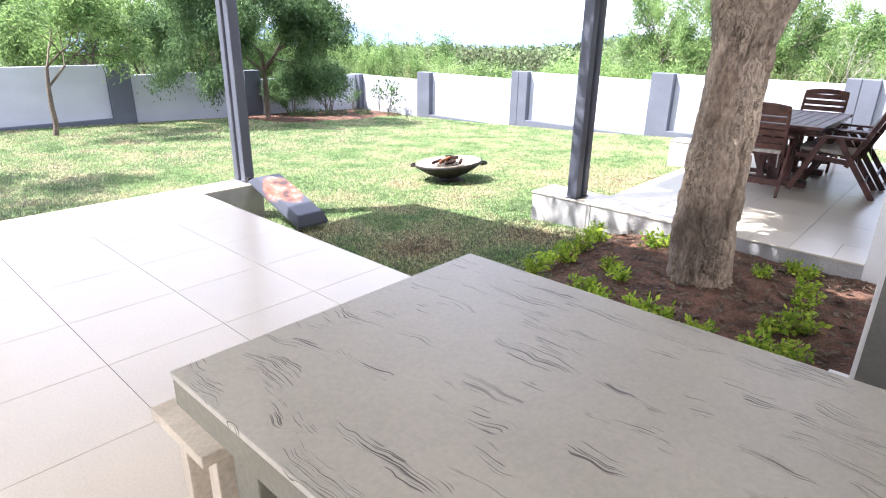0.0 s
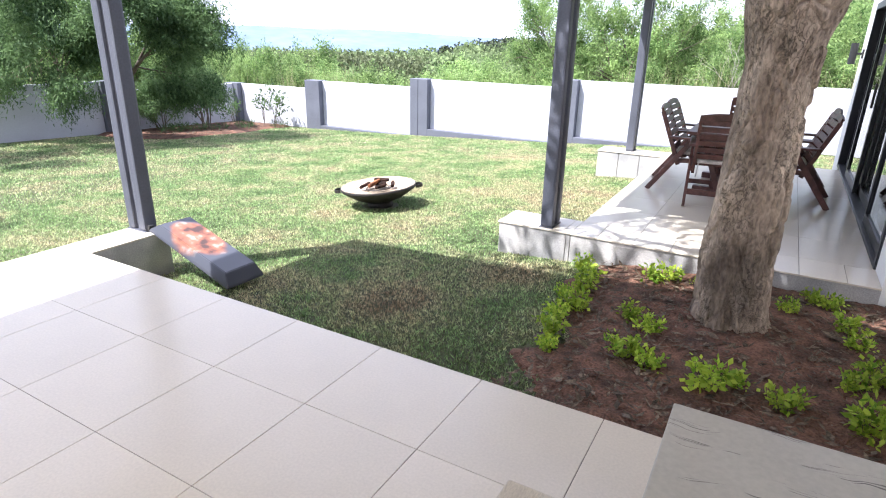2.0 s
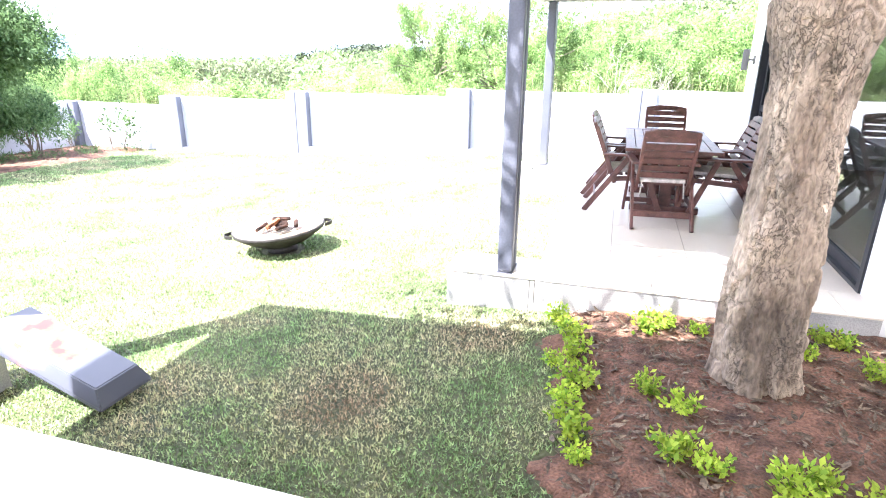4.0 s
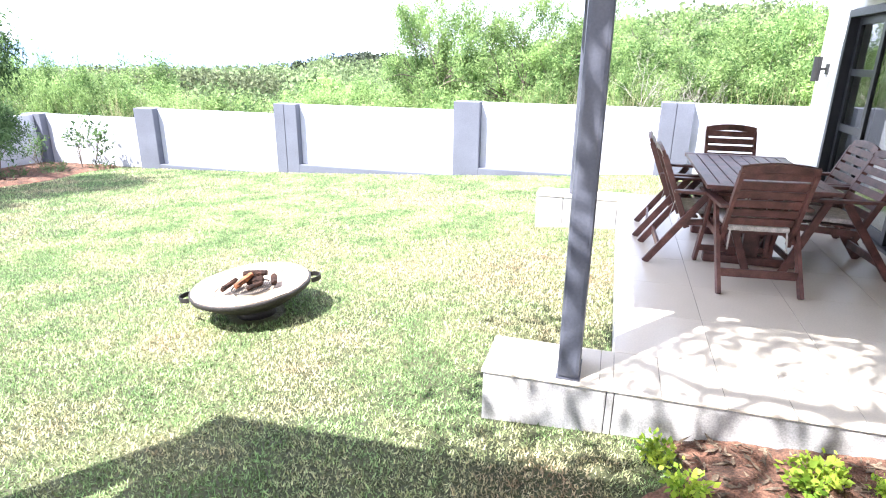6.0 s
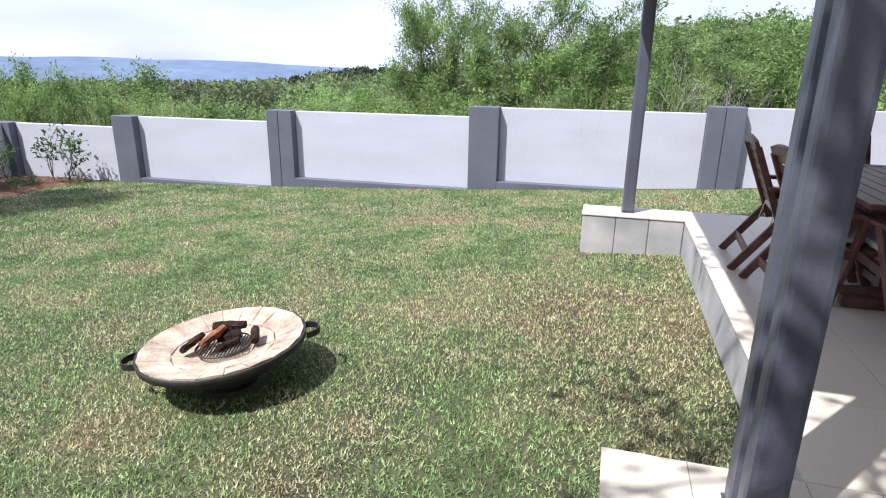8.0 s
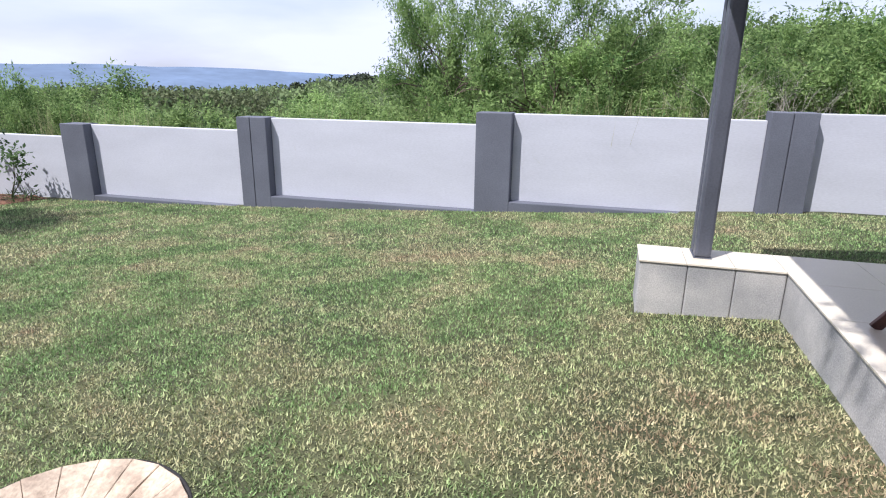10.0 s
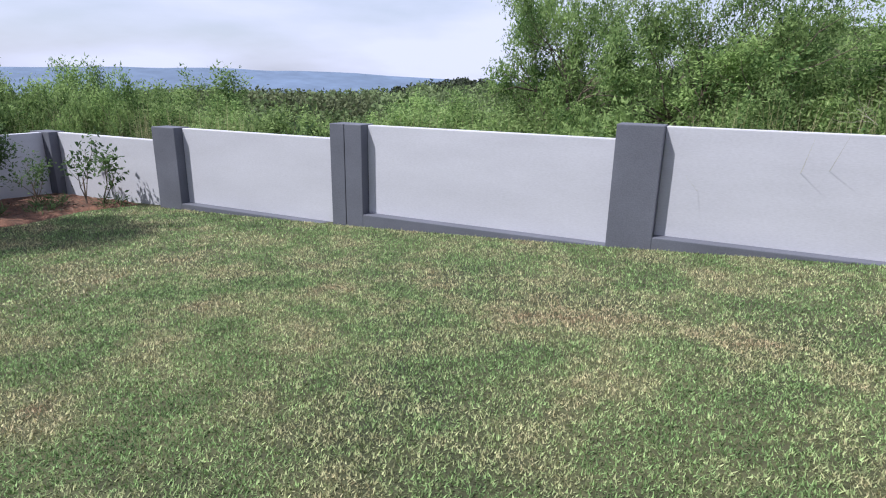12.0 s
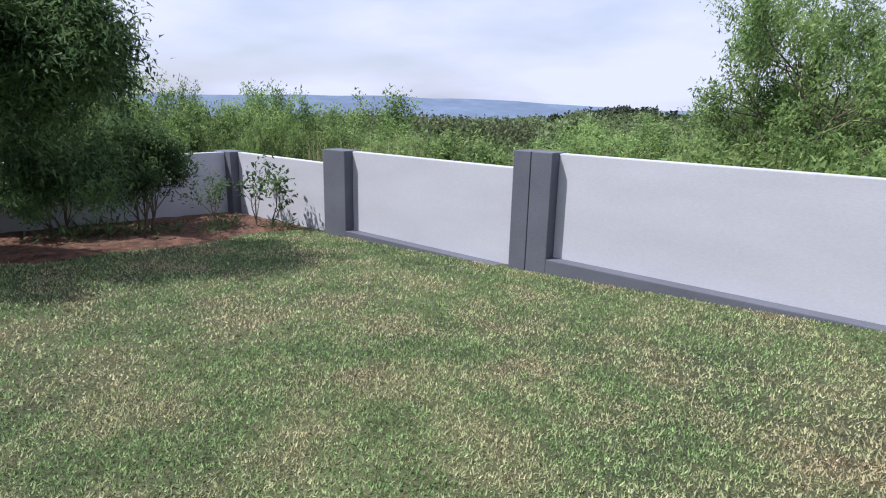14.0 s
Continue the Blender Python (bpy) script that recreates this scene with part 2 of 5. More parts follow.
def tube(points, radii, sides=10, bm=None, cap=True):
    """A round tube through points."""
    bm = bm or bmesh.new()
    rings = []
    for i, p in enumerate(points):
        p = Vector(p)
        d = (Vector(points[min(i + 1, len(points) - 1)]) - Vector(points[max(i - 1, 0)])).normalized()
        x = d.orthogonal().normalized() if abs(d.z) < 0.9 else Vector((1, 0, 0)).cross(d).normalized()
        y = d.cross(x)
        r = radii[i] if hasattr(radii, "__len__") else radii
        rings.append([bm.verts.new(p + (x * math.cos(a) + y * math.sin(a)) * r) for a in [6.28319 * k / sides for k in range(sides)]])
    for r0, r1 in zip(rings, rings[1:]):
        for k in range(sides):
            bm.faces.new((r0[k], r0[(k + 1) % sides], r1[(k + 1) % sides], r1[k]))
    if cap:
        bm.faces.new(rings[0][::-1])
        bm.faces.new(rings[-1])
    return bm


def mesh_of(name, bm, mat, smooth=False):
    d = bpy.data.meshes.new(name)
    bmesh.ops.recalc_face_normals(bm, faces=bm.faces[:])
    bm.to_mesh(d)
    bm.free()
    for one in (mat if isinstance(mat, (list, tuple)) else [mat]):
        d.materials.append(one)
    if smooth:
        d.polygons.foreach_set("use_smooth", [True] * len(d.polygons))
    return d


def part(name, bm, mat, parent, label="", smooth=False):
    ob = new(name, mesh_of(name, bm, mat, smooth))
    ob.parent = parent
    return tagged(ob, label)


def thing(name, label, category, at=None, group="", kind=""):
    ob = new(name)
    if at is not None:
        ob.matrix_world = at
    return tagged(ob, label, category, group, kind)


def structure(name, bm, mat, label, category, smooth=False):
    return tagged(new(name, mesh_of(name, bm, mat, smooth)), label, category, kind="structure")


def soup(name, verts, faces, mat):
    """A mesh from arrays of corners and of equal faces."""
    d = bpy.data.meshes.new(name)
    verts, faces = np.asarray(verts, np.float32), np.asarray(faces, np.int32)
    n, k = faces.shape
    d.vertices.add(len(verts))
    d.vertices.foreach_set("co", verts.ravel())
    d.loops.add(n * k)
    d.loops.foreach_set("vertex_index", faces.ravel())
    d.polygons.add(n)
    d.polygons.foreach_set("loop_start", np.arange(n, dtype=np.int32) * k)
    d.update(calc_edges=True)
    d.materials.append(mat)
    return d


def lawn(x, y):
    return -0.026 + 0.063 * x - 0.0171 * y + 0.00189 * x * x + 0.0012 * x * y

# ---- ground ----
WALL_Y, WALL_X = 12.95, -15.6


def rise(x, y):
    """The lie of the land: the lawn, the slope below it, the valley and the hills."""
    z = lawn(np.clip(x, -16, -1), np.clip(y, 0, 13))
    z = np.minimum(z, -0.16)
    away = np.maximum(np.maximum(y - 13.2, -16 - x), 0)
    fall = -0.9 * (1 - np.exp(-away / 6)) - 16 * (1 - np.exp(-np.maximum(away - 16, 0) / 150))
    fall = fall - 110 * (1 - np.exp(-np.maximum(away - 420, 0) / 400))
    ridge = 13 * np.exp(-(((x + 168) / 50) ** 2 + ((y - 390) / 70) ** 2)) + 17 * np.exp(-(((x - 40) / 160) ** 2 + ((y - 330) / 80) ** 2))
    near = 22 * np.exp(-(((x - 45) / 80) ** 2 + ((y - 260) / 80) ** 2))
    wave = 1.5 * np.sin(x * 0.021 + 1.3) * np.cos(y * 0.017) * np.clip(away / 150, 0, 1)
    return z + fall + ridge + near + wave


def axis(lo, hi, fine_lo, fine_hi, step):
    out = list(np.arange(fine_lo, fine_hi + 1e-6, step))
    d, v = step, fine_hi
    while v < hi:
        d *= 1.18
        v += d
        out.append(min(v, hi))
    d, v = step, fine_lo
    while v > lo:
        d *= 1.18
        v -= d
        out.insert(0, max(v, lo))
    return np.array(out)


gx, gy = axis(-2600, 2600, -16, 1.5, 0.25), axis(-2600, 2600, -2, 13.5, 0.25)
X, Y = np.meshgrid(gx, gy)
Z = rise(X, Y)
idx = np.arange(X.size).reshape(X.shape)
quads = np.stack([idx[:-1, :-1], idx[:-1, 1:], idx[1:, 1:], idx[1:, :-1]], -1).reshape(-1, 4)
GROUND = material("earth_and_thatch_under_grass", (0.045, 0.055, 0.022), 0.95, vary=0.35, scale=0.9, grain=30, bump=0.8, hue=(0.07, 0.072, 0.032), depth=0.03)
ground = new("ground", soup("ground", np.stack([X, Y, Z], -1).reshape(-1, 3), quads, GROUND))
ground.data.polygons.foreach_set("use_smooth", [True] * len(ground.data.polygons))
tagged(ground, "gently sloping earth under a short green and straw lawn", "ground", kind="structure")

# far mountains across the valley; the blue of the haze is in their colour
FAR = material("far_hill_painted_haze", (0.11, 0.155, 0.235), 1.0, vary=0.12, scale=0.004, grain=0.02, bump=0)
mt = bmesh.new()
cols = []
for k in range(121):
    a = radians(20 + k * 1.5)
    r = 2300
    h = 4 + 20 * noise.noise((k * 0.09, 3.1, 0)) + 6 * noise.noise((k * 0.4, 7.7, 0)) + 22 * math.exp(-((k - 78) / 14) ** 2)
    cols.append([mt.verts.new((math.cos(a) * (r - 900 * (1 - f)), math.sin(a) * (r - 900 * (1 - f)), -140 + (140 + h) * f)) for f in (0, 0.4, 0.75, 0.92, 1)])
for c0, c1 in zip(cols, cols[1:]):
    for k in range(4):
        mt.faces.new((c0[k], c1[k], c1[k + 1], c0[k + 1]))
structure("backdrop", mt, FAR, "distant mountain range beyond the valley, haze painted in as blue", "mountains", True)

# ---- boundary walls: pillars with stepped panels between them ----
def pillar(lo, hi, groove=None, along="x"):
    """A rendered pillar; groove: where a vertical joint parts it."""
    bm = bmesh.new()
    if groove is None:
        put(bm, lo, hi, None, 0.012)
    else:
        i = "xy".index(along)
        a, b = list(hi), list(lo)
        a[i], b[i] = groove - 0.005, groove + 0.005
        put(bm, lo, a, None, 0.01)
        put(bm, b, hi, None, 0.01)
        lo2, hi2 = list(lo), list(hi)
        lo2[i], hi2[i] = groove - 0.02, groove + 0.02
        j = 1 - i
        if along == "x":
            lo2[1] += 0.02
        else:
            hi2[0] -= 0.02
        hi2[2] -= 0.02
        put(bm, lo2, hi2)
    return bm


wall_north = thing("wall_north", "pale grey rendered garden wall with charcoal pillars and plinth", "garden wall", kind="structure")
PILLARS = [(-16.05, -15.5, 0.17), (-12.78, -12.27, 0.4), (-9.26, -8.75, 0.61), (-5.45, -4.95, 0.775), (-1.8, -1.28, 0.87), (2.0, 2.5, 0.95), (5.8, 6.3, 1.0)]
for k, (x0, x1, top) in enumerate(PILLARS):
    part("pillar", pillar((x0, 12.88, -1.6), (x1, 13.2, top), (x0 + x1) / 2 - 0.02 if k in (2, 4) else None), DARK, wall_north, "charcoal painted pillar")
    if k < len(PILLARS) - 1:
        x2 = PILLARS[k + 1][0]
        foot = top - 1.22
        part("panel", box((x1, 13.04, foot - 0.4), (x2, 13.16, top - 0.012), None, 0.012), WALL, wall_north, "pale grey rendered panel")
        part("plinth_band", box((x1 - 0.002, 12.882, foot - 0.9), (x2 + 0.002, 13.18, foot), None, 0.012), DARK, wall_north, "charcoal painted plinth band")
wall_west = thing("wall_west", "pale grey rendered side wall with charcoal pillars in shade", "garden wall", kind="structure")
WEST = [(12.88, 13.2, 0.17), (8.75, 9.25, 0.42), (5.15, 5.68, 0.68), (1.3, 1.8, 0.86), (-2.6, -2.1, 1.0), (-6.6, -6.1, 1.1)]
for k, (y0, y1, top) in enumerate(WEST):
    if k:
        part("pillar", pillar((-15.9, y0, -1.6), (-15.58, y1, top)), DARK, wall_west, "charcoal painted pillar")
        part("panel", box((-15.82, y1, -1.6), (-15.69, WEST[k - 1][0], WEST[k - 1][2] - 0.012), None, 0.012), WALL, wall_west, "pale grey rendered panel")
        part("plinth_band", box((-15.88, y1 - 0.002, -1.6), (-15.582, WEST[k - 1][0] + 0.002, WEST[k - 1][2] - 1.27), None, 0.012), DARK, wall_west, "charcoal painted plinth band")

# ---- terraces ----
terrace = structure("floor", box((-5.655, -6.0, -0.75), (1.6, 2.405, -0.0135), None, 0.004), SLAB, "rendered base of the tiled terrace", "floor")
spur = structure("floor_spur", box((-5.655, 2.4, -0.75), (-5.335, 3.07, -0.0135), None, 0.004), SLAB, "short rendered spur under the terrace post", "floor")
veranda = structure("veranda", box((-2.42, 4.88, -0.75), (-0.2, 9.52, -0.0135), None, 0.006), SLAB, "rendered base of the tiled veranda", "floor")
spur_a = thing("veranda_spur", "weathered rendered plinth under a steel post", "plinth", kind="structure")
for x0, x1 in ((-3.1, -2.462), (-2.458, -2.425)):
    part("block", box((x0, 4.88, -0.75), (x1, 5.28, -0.0135), None, 0.004 if x1 > -2.44 else 0.01), SLAB, spur_a)
spur_b = thing("veranda_spur", "weathered rendered plinth under a steel post", "plinth", kind="structure")
for x0, x1 in ((-3.37, -3.052), (-3.048, -2.742), (-2.738, -2.425)):
    part("block", box((x0, 9.11, -0.75), (x1, 9.52, -0.0135), None, 0.01), SLAB, spur_b)

# ---- house, doors and roofs ----
house = thing("wall_east", "white rendered house wall beside the veranda", "house wall", kind="structure")
for lo, hi in (((-0.2, 8.95 + 1.0, -0.7), (0.05, 10.7, 2.6)), ((-0.2, 4.9, -0.7), (0.05, 5.3, 2.6)), ((-0.2, 5.3, 2.1), (0.05, 9.95, 2.6)),
               ((0.0, 3.04, -0.7), (0.3, 4.9, 2.6)), ((0.05, 10.5, -0.7), (6, 10.7, 2.6)), ((5.8, 3.04, -0.7), (6, 10.5, 2.6)), ((0.3, 3.04, -0.7), (6, 3.24, 2.6))):
    part("wall", box(lo, hi, None, 0.006), WHITE, house)
# thin dark greige sheet over the wall's end, set in from its edge
part("end_face", box((0.022, 3.028, -0.7), (0.298, 3.041, 2.45), None, 0.003), material("dark_greige_face", (0.17, 0.165, 0.15), 0.7, vary=0.08, scale=3), house, "dark greige end face of the wall")
part("foot_block", box((-0.09, 3.0, -0.4), (0.0, 3.1, -0.02), None, 0.01), WHITE, house, "small pale plaster block at the wall foot")
# unseen walls added to close the terrace; the south one bounces sunlight
wall_south = structure("wall_south", box((-5.6, -6.3, -0.6), (1.9, -6.0, 2.5)), WHITE, "plain white unseen wall added behind the terrace", "house wall")
wall_side = structure("wall_side", box((1.6, -6.0, -0.6), (1.9, 3.04, 2.5)), WHITE, "plain white unseen wall added beside the terrace", "house wall")
inner = structure("floor_room", box((0.05, 3.24, -0.3), (5.8, 10.5, -0.01)), TILE, "tiled floor of the room behind the sliding doors", "floor")
# terrace ceiling and roof end early at the back, so sun reaches wall_south
ceil_a = structure("ceiling", box((-5.72, -2.8, 2.45), (1.9, 3.04, 2.55)), ROOF, "white terrace ceiling board", "ceiling")
ceil_b = structure("ceiling_veranda", box((-3.2, 4.85, 2.36), (-0.201, 9.6, 2.44)), ROOF, "white veranda ceiling board", "ceiling")
ceil_c = structure("ceiling_room", box((0.05, 3.24, 2.5), (5.8, 10.5, 2.6)), ROOF, "white room ceiling", "ceiling")
roof_a = structure("roof", box((-5.74, -2.85, 2.551), (2.0, 3.06, 2.6)), ROOFTOP, "grey sheet roof over the terrace", "roof")
roof_b = structure("roof_veranda", box((-3.25, 4.8, 2.445), (-0.101, 9.62, 2.56)), ROOFTOP, "grey sheet roof over the veranda", "roof")
structure("roof_house", box((-0.1, 2.95, 2.601), (6.1, 10.8, 2.72)), ROOFTOP, "grey sheet roof over the house", "roof")
structure("trim", box((-3.2, 9.5, 2.2), (-0.2, 9.6, 2.36), None, 0.005), WHITE, "pale fascia beam along the veranda roof", "beam")
structure("trim", box((-3.2, 4.85, 2.2), (-0.2, 4.95, 2.36), None, 0.005), WHITE, "pale fascia beam along the veranda roof", "beam")
structure("trim", box((-3.2, 4.951, 2.2), (-3.1, 9.499, 2.36), None, 0.005), WHITE, "pale fascia beam along the veranda roof", "beam")


def steel_post(x, y, z0, z1, along):
    """Two square tubes joined by a set-back web, on a base plate."""
    p = thing("steel_post", "dark grey painted steel post of two joined tubes", "post", pose(x, y, z0))
    r = pose(0, 0, 0, 0, 0, 90 if along == "x" else 0)
    h = z1 - z0
    for s in (-1, 1):
        part("tube", put(bmesh.new(), (-0.057, s * 0.07 - 0.045, 0.008), (0.057, s * 0.07 + 0.045, h), r, 0.02), STEEL, p)
    part("web", put(bmesh.new(), (-0.03, -0.026, 0.006), (0.03, 0.026, h - 0.01), r), STEEL, p)
    part("base_plate", put(bmesh.new(), (-0.062, -0.12, 0), (0.062, 0.12, 0.008), r, 0.002), STEEL, p)
    return p


steel_post(-5.545, 2.985, 0.0, 2.45, "x")
steel_post(-2.66, 5.02, 0.0, 2.2, "y")
steel_post(-2.94, 9.38, 0.0, 2.2, "y")

# ---- trees and bushes ----
def grow(rng, base, way, length, radius, depth, spread, lift, out, tips, splits=3, wob=0.25, bearing=1):
    """Limbs that fork and taper; collects the pieces and the twigs that carry leaves."""
    pts, r = [np.array(base, float)], [radius]
    d = np.array(way, float)
    n = 4
    for k in range(n):
        d = d + rng.normal(0, wob, 3) * 0.5 + np.array((0, 0, lift))
        d /= np.linalg.norm(d)
        pts.append(pts[-1] + d * length / n)
        r.append(radius * (1 - 0.45 * (k + 1) / n))
    out.append((pts, r))
    if depth <= bearing:
        tips.append((pts, d))
    if depth == 0:
        return
    for k in range(splits):
        f = 1.0 if k == 0 else rng.uniform(0.45, 1.0)
        i = min(n, max(1, int(round(f * n))))
        v = rng.normal(0, 1, 3)
        v -= d * v.dot(d)
        v /= np.linalg.norm(v)
        w = d * math.cos(spread) + v * math.sin(spread) * rng.uniform(0.7, 1.3)
        grow(rng, pts[i], w / np.linalg.norm(w), length * rng.uniform(0.6, 0.8), r[i] * 0.72, depth - 1, spread, lift, out, tips, splits, wob, bearing)


def leaves_on(rng, tips, count, size, slim, scatter, droop, simple=False):
    """Small pointed leaves, folded along the middle, strewn on the twigs."""
    n = count
    which = rng.integers(0, len(tips), n)
    pos, axis_ = np.empty((n, 3)), np.empty((n, 3))
    P = np.array([np.array(t[0]) for t in tips])
    D = np.array([t[1] for t in tips])
    f = rng.uniform(0.1, 1.15, n) * (P.shape[1] - 1)
    i = np.minimum(f.astype(int), P.shape[1] - 2)
    g = (f - i)[:, None]
    pos = P[which, i] * (1 - g) + P[which, i + 1] * g + rng.normal(0, scatter, (n, 3))
    axis_ = D[which] * 0.5 + rng.normal(0, 0.7, (n, 3))
    axis_[:, 2] -= droop
    axis_ /= np.linalg.norm(axis_, axis=1, keepdims=True)
    side = np.cross(axis_, rng.normal(0, 0.6, (n, 3)) + np.array((0, 0, 1.0)))
    side /= np.linalg.norm(side, axis=1, keepdims=True) + 1e-9
    s = (size * rng.uniform(0.6, 1.4, n))[:, None]
    if simple:
        v = np.stack([pos - side * s * slim, pos + side * s * slim, pos + axis_ * s], 1).reshape(-1, 3)
        return v, np.arange(3 * n).reshape(n, 3)
    v = np.stack([pos, pos + axis_ * s * 0.5 + side * s * slim, pos + axis_ * s, pos + axis_ * s * 0.5 - side * s * slim], 1).reshape(-1, 3)
    return v, np.arange(4 * n).reshape(n, 4)


def tree(name, label, category, seed, stems, length, radius, depth, spread, lift, count, size, slim, leaf, bark=None, tilt=0.3, splits=3, scatter=0.06, droop=0.1, way=None, start=None, group="", floor_z=None, simple=False, bearing=1):
    rng = np.random.default_rng(seed)
    out, tips = [], []
    for k in range(stems):
        a = 6.283 * (k + rng.uniform(0, 0.6)) / stems
        w = np.array(way) if way is not None else np.array((math.cos(a) * tilt, math.sin(a) * tilt, 1.0))
        b = start if start is not None else (math.cos(a) * 0.05 * (stems > 1), math.sin(a) * 0.05 * (stems > 1), -0.15)
        grow(rng, b, w / np.linalg.norm(w), length * rng.uniform(0.85, 1.15), radius, depth, spread, lift, out, tips, splits, 0.25, bearing)
    if floor_z is not None:
        tips = [q for q in tips if q[0][-1][2] > floor_z]
    t = thing(name, label, category, group=group)
    bm = bmesh.new()
    for pts, r in out:
        tube(*((pts, r, 6) if r[0] > 0.03 else (pts[::2], r[::2], 3) if r[0] < 0.013 else (pts, r, 3)), bm, False)
    part("trunk", bm, bark or TWIG, t, smooth=True)
    if count:
        v, f = leaves_on(rng, tips, count, size, slim, scatter, droop, simple)
        crown = new("crown", soup("crown", v, f, leaf))
        crown.parent = t
    return t


def plant(ob, x, y, turn, scale, first=False, z=None):
    z = float(rise(np.array(float(x)), np.array(float(y)))) if z is None else z
    m = pose(x, y, z, 0, 0, turn) @ Matrix.Diagonal((scale, scale, scale, 1))
    if first:
        ob.matrix_world = m
        return ob
    c = copy_thing(ob, Matrix.Identity(4))
    c.matrix_basis = m
    return c


def raise_to(ob, x, y, turn, top, wide=1.0, first=False):
    """Plants a tree so that its crown ends at the height top; wide: how much it is spread sideways."""
    z = float(rise(np.array(float(x)), np.array(float(y))))
    high = np.percentile([v.co.z for v in ob.children[-1].data.vertices], 99.5)
    k = (top - z) / high
    reach = np.percentile([math.hypot(v.co.x, v.co.y) for v in ob.children[-1].data.vertices], 99.9) + 0.1
    room = y - 13.5 if y > 13.3 else (-15.95 - x if x < -16 else 9)
    wide = min(wide, room / (k * reach))
    c = ob if first else copy_thing(ob, Matrix.Identity(4))
    c.matrix_basis = pose(x, y, z, 0, 0, turn) @ Matrix.Diagonal((k * wide, k * wide, k, 1))
    return c


bush_a = tree("bush", "wild green bush with fine feathery leaves beyond the garden wall", "bush", 11, 5, 0.95, 0.035, 3, 0.6, 0.06, 14000, 0.06, 0.26, LEAF, tilt=0.75, scatter=0.075, simple=True, group="bushes beyond the wall")
bush_b = tree("bush", "low wild green bush beyond the garden wall", "bush", 23, 6, 0.6, 0.025, 3, 0.65, 0.05, 7500, 0.065, 0.24, LEAF, tilt=0.9, scatter=0.06, simple=True, group="bushes beyond the wall")
tall_a = tree("wild_tree", "tall airy wild tree with bright green feathery leaves", "tree", 35, 4, 1.5, 0.07, 4, 0.62, 0.02, 34000, 0.068, 0.24, LEAF, tilt=0.75, scatter=0.08, bearing=0, simple=True, group="trees beyond the wall")
tall_b = tree("wild_tree", "bushy wild tree with green leaves and crooked limbs", "tree", 47, 5, 1.2, 0.06, 4, 0.65, 0.0, 28000, 0.075, 0.22, LEAF, tilt=0.6, scatter=0.08, bearing=0, simple=True, group="trees beyond the wall")
dead = tree("dead_tree", "bare pale grey dead tree among green bushes", "tree", 53, 4, 1.3, 0.045, 4, 0.55, 0.03, 0, 0.1, 0.2, LEAF, material("bleached_dead_wood", (0.42, 0.38, 0.33), 0.9, vary=0.2), tilt=0.5)

rng = np.random.default_rng(5)
main_tree = tree("wild_tree", "large airy wild tree with crooked limbs and feathery green leaves", "tree", 38, 6, 1.55, 0.085, 4, 0.6, 0.0, 64000, 0.055, 0.22, LEAF, tilt=0.95, scatter=0.075, simple=True, bearing=0)
raise_to(main_tree, -6.5, 18.0, 100, 3.5, 1.2, True)
raise_to(main_tree, -4.9, 18.2, 245, 3.1, 1.2)
raise_to(tall_a, 0.6, 20.5, 40, 2.9, 1.1, True)
for x, y, turn, top in ((-2.6, 21.5, 130, 1.9), (2.4, 18.5, 250, 2.9), (6.2, 19.5, 10, 3.2), (-20.5, 8.6, 20, 3.4), (-21.0, 3.2, 160, 3.8), (-19.8, -2.5, 260, 4.0)):
    raise_to(tall_a, x, y, turn, top, 1.1)
raise_to(tall_b, -1.0, 16.4, 15, 2.0, 1.1, True)
# the one at (-18.1, 8.9) is added tall to shade the corner bed
for x, y, turn, top in ((-3.5, 16.9, 200, 1.75), (1.4, 16.0, 95, 2.5), (3.9, 16.4, 170, 2.8), (6.5, 16.5, 50, 3.0), (-18.6, 6.0, 140, 3.0), (-18.4, 0.4, 20, 3.4), (-22.5, 11.5, 300, 2.2), (-18.8, -5.5, 100, 3.6), (9.5, 18, 10, 3.4), (-18.1, 8.9, 220, 4.2), (-18.3, 10.9, 60, 1.7)):
    raise_to(tall_b, x, y, turn, top, 1.15)
raise_to(bush_a, -17.8, 15.6, 0, 1.15, 1.2, True)
for x, y, turn, top in ((-19.8, 15.9, 60, 1.35), (-21.8, 15.4, 160, 1.4), (-16.2, 15.6, 110, 0.85), (-16.0, 17.6, 130, 0.6), (-14.7, 16.0, 200, 0.55), (-18.6, 12.8, 250, 1.3), (-18.9, 18.8, 45, 1.3), (-22.5, 17, 100, 1.4), (-10.2, 18.2, 80, 0.85), (-8.6, 17.6, 10, 0.4),
                      (-2.0, 15.2, 220, 1.35), (0.4, 15.2, 330, 1.6), (2.8, 15.2, 40, 1.8), (-4.3, 15.6, 300, 1.1), (-18.0, 3.5, 140, 1.6), (-17.8, -1.5, 230, 1.6), (5.4, 14.8, 120, 1.6)):
    raise_to(bush_a, x, y, turn, top, 1.15)
raise_to(bush_b, -13.6, 16.6, 0, 0.45, 1.2, True)
for k in range(28):
    x = -17.5 + 15.5 * rng.uniform()
    y = rng.uniform(17.5, 30)
    gap = math.exp(-(((x + 4) / (y - 5.6) + 0.95) / 0.12) ** 2)
    raise_to(bush_b, x, y, rng.uniform(0, 360), rng.uniform(-0.15, 0.5) - 0.6 * gap, rng.uniform(1.1, 1.5))
for x, y, top in ((-8.6, 16.2, 0.5), (-11.9, 15.8, 0.35), (-7.0, 15.6, 0.5), (-17.4, 14.4, 0.6), (-5.6, 15.4, 0.7)):
    raise_to(bush_b, x, y, x * 77, top, 1.2)
plant(dead, -1.7, 15.0, 30, 0.72, True)
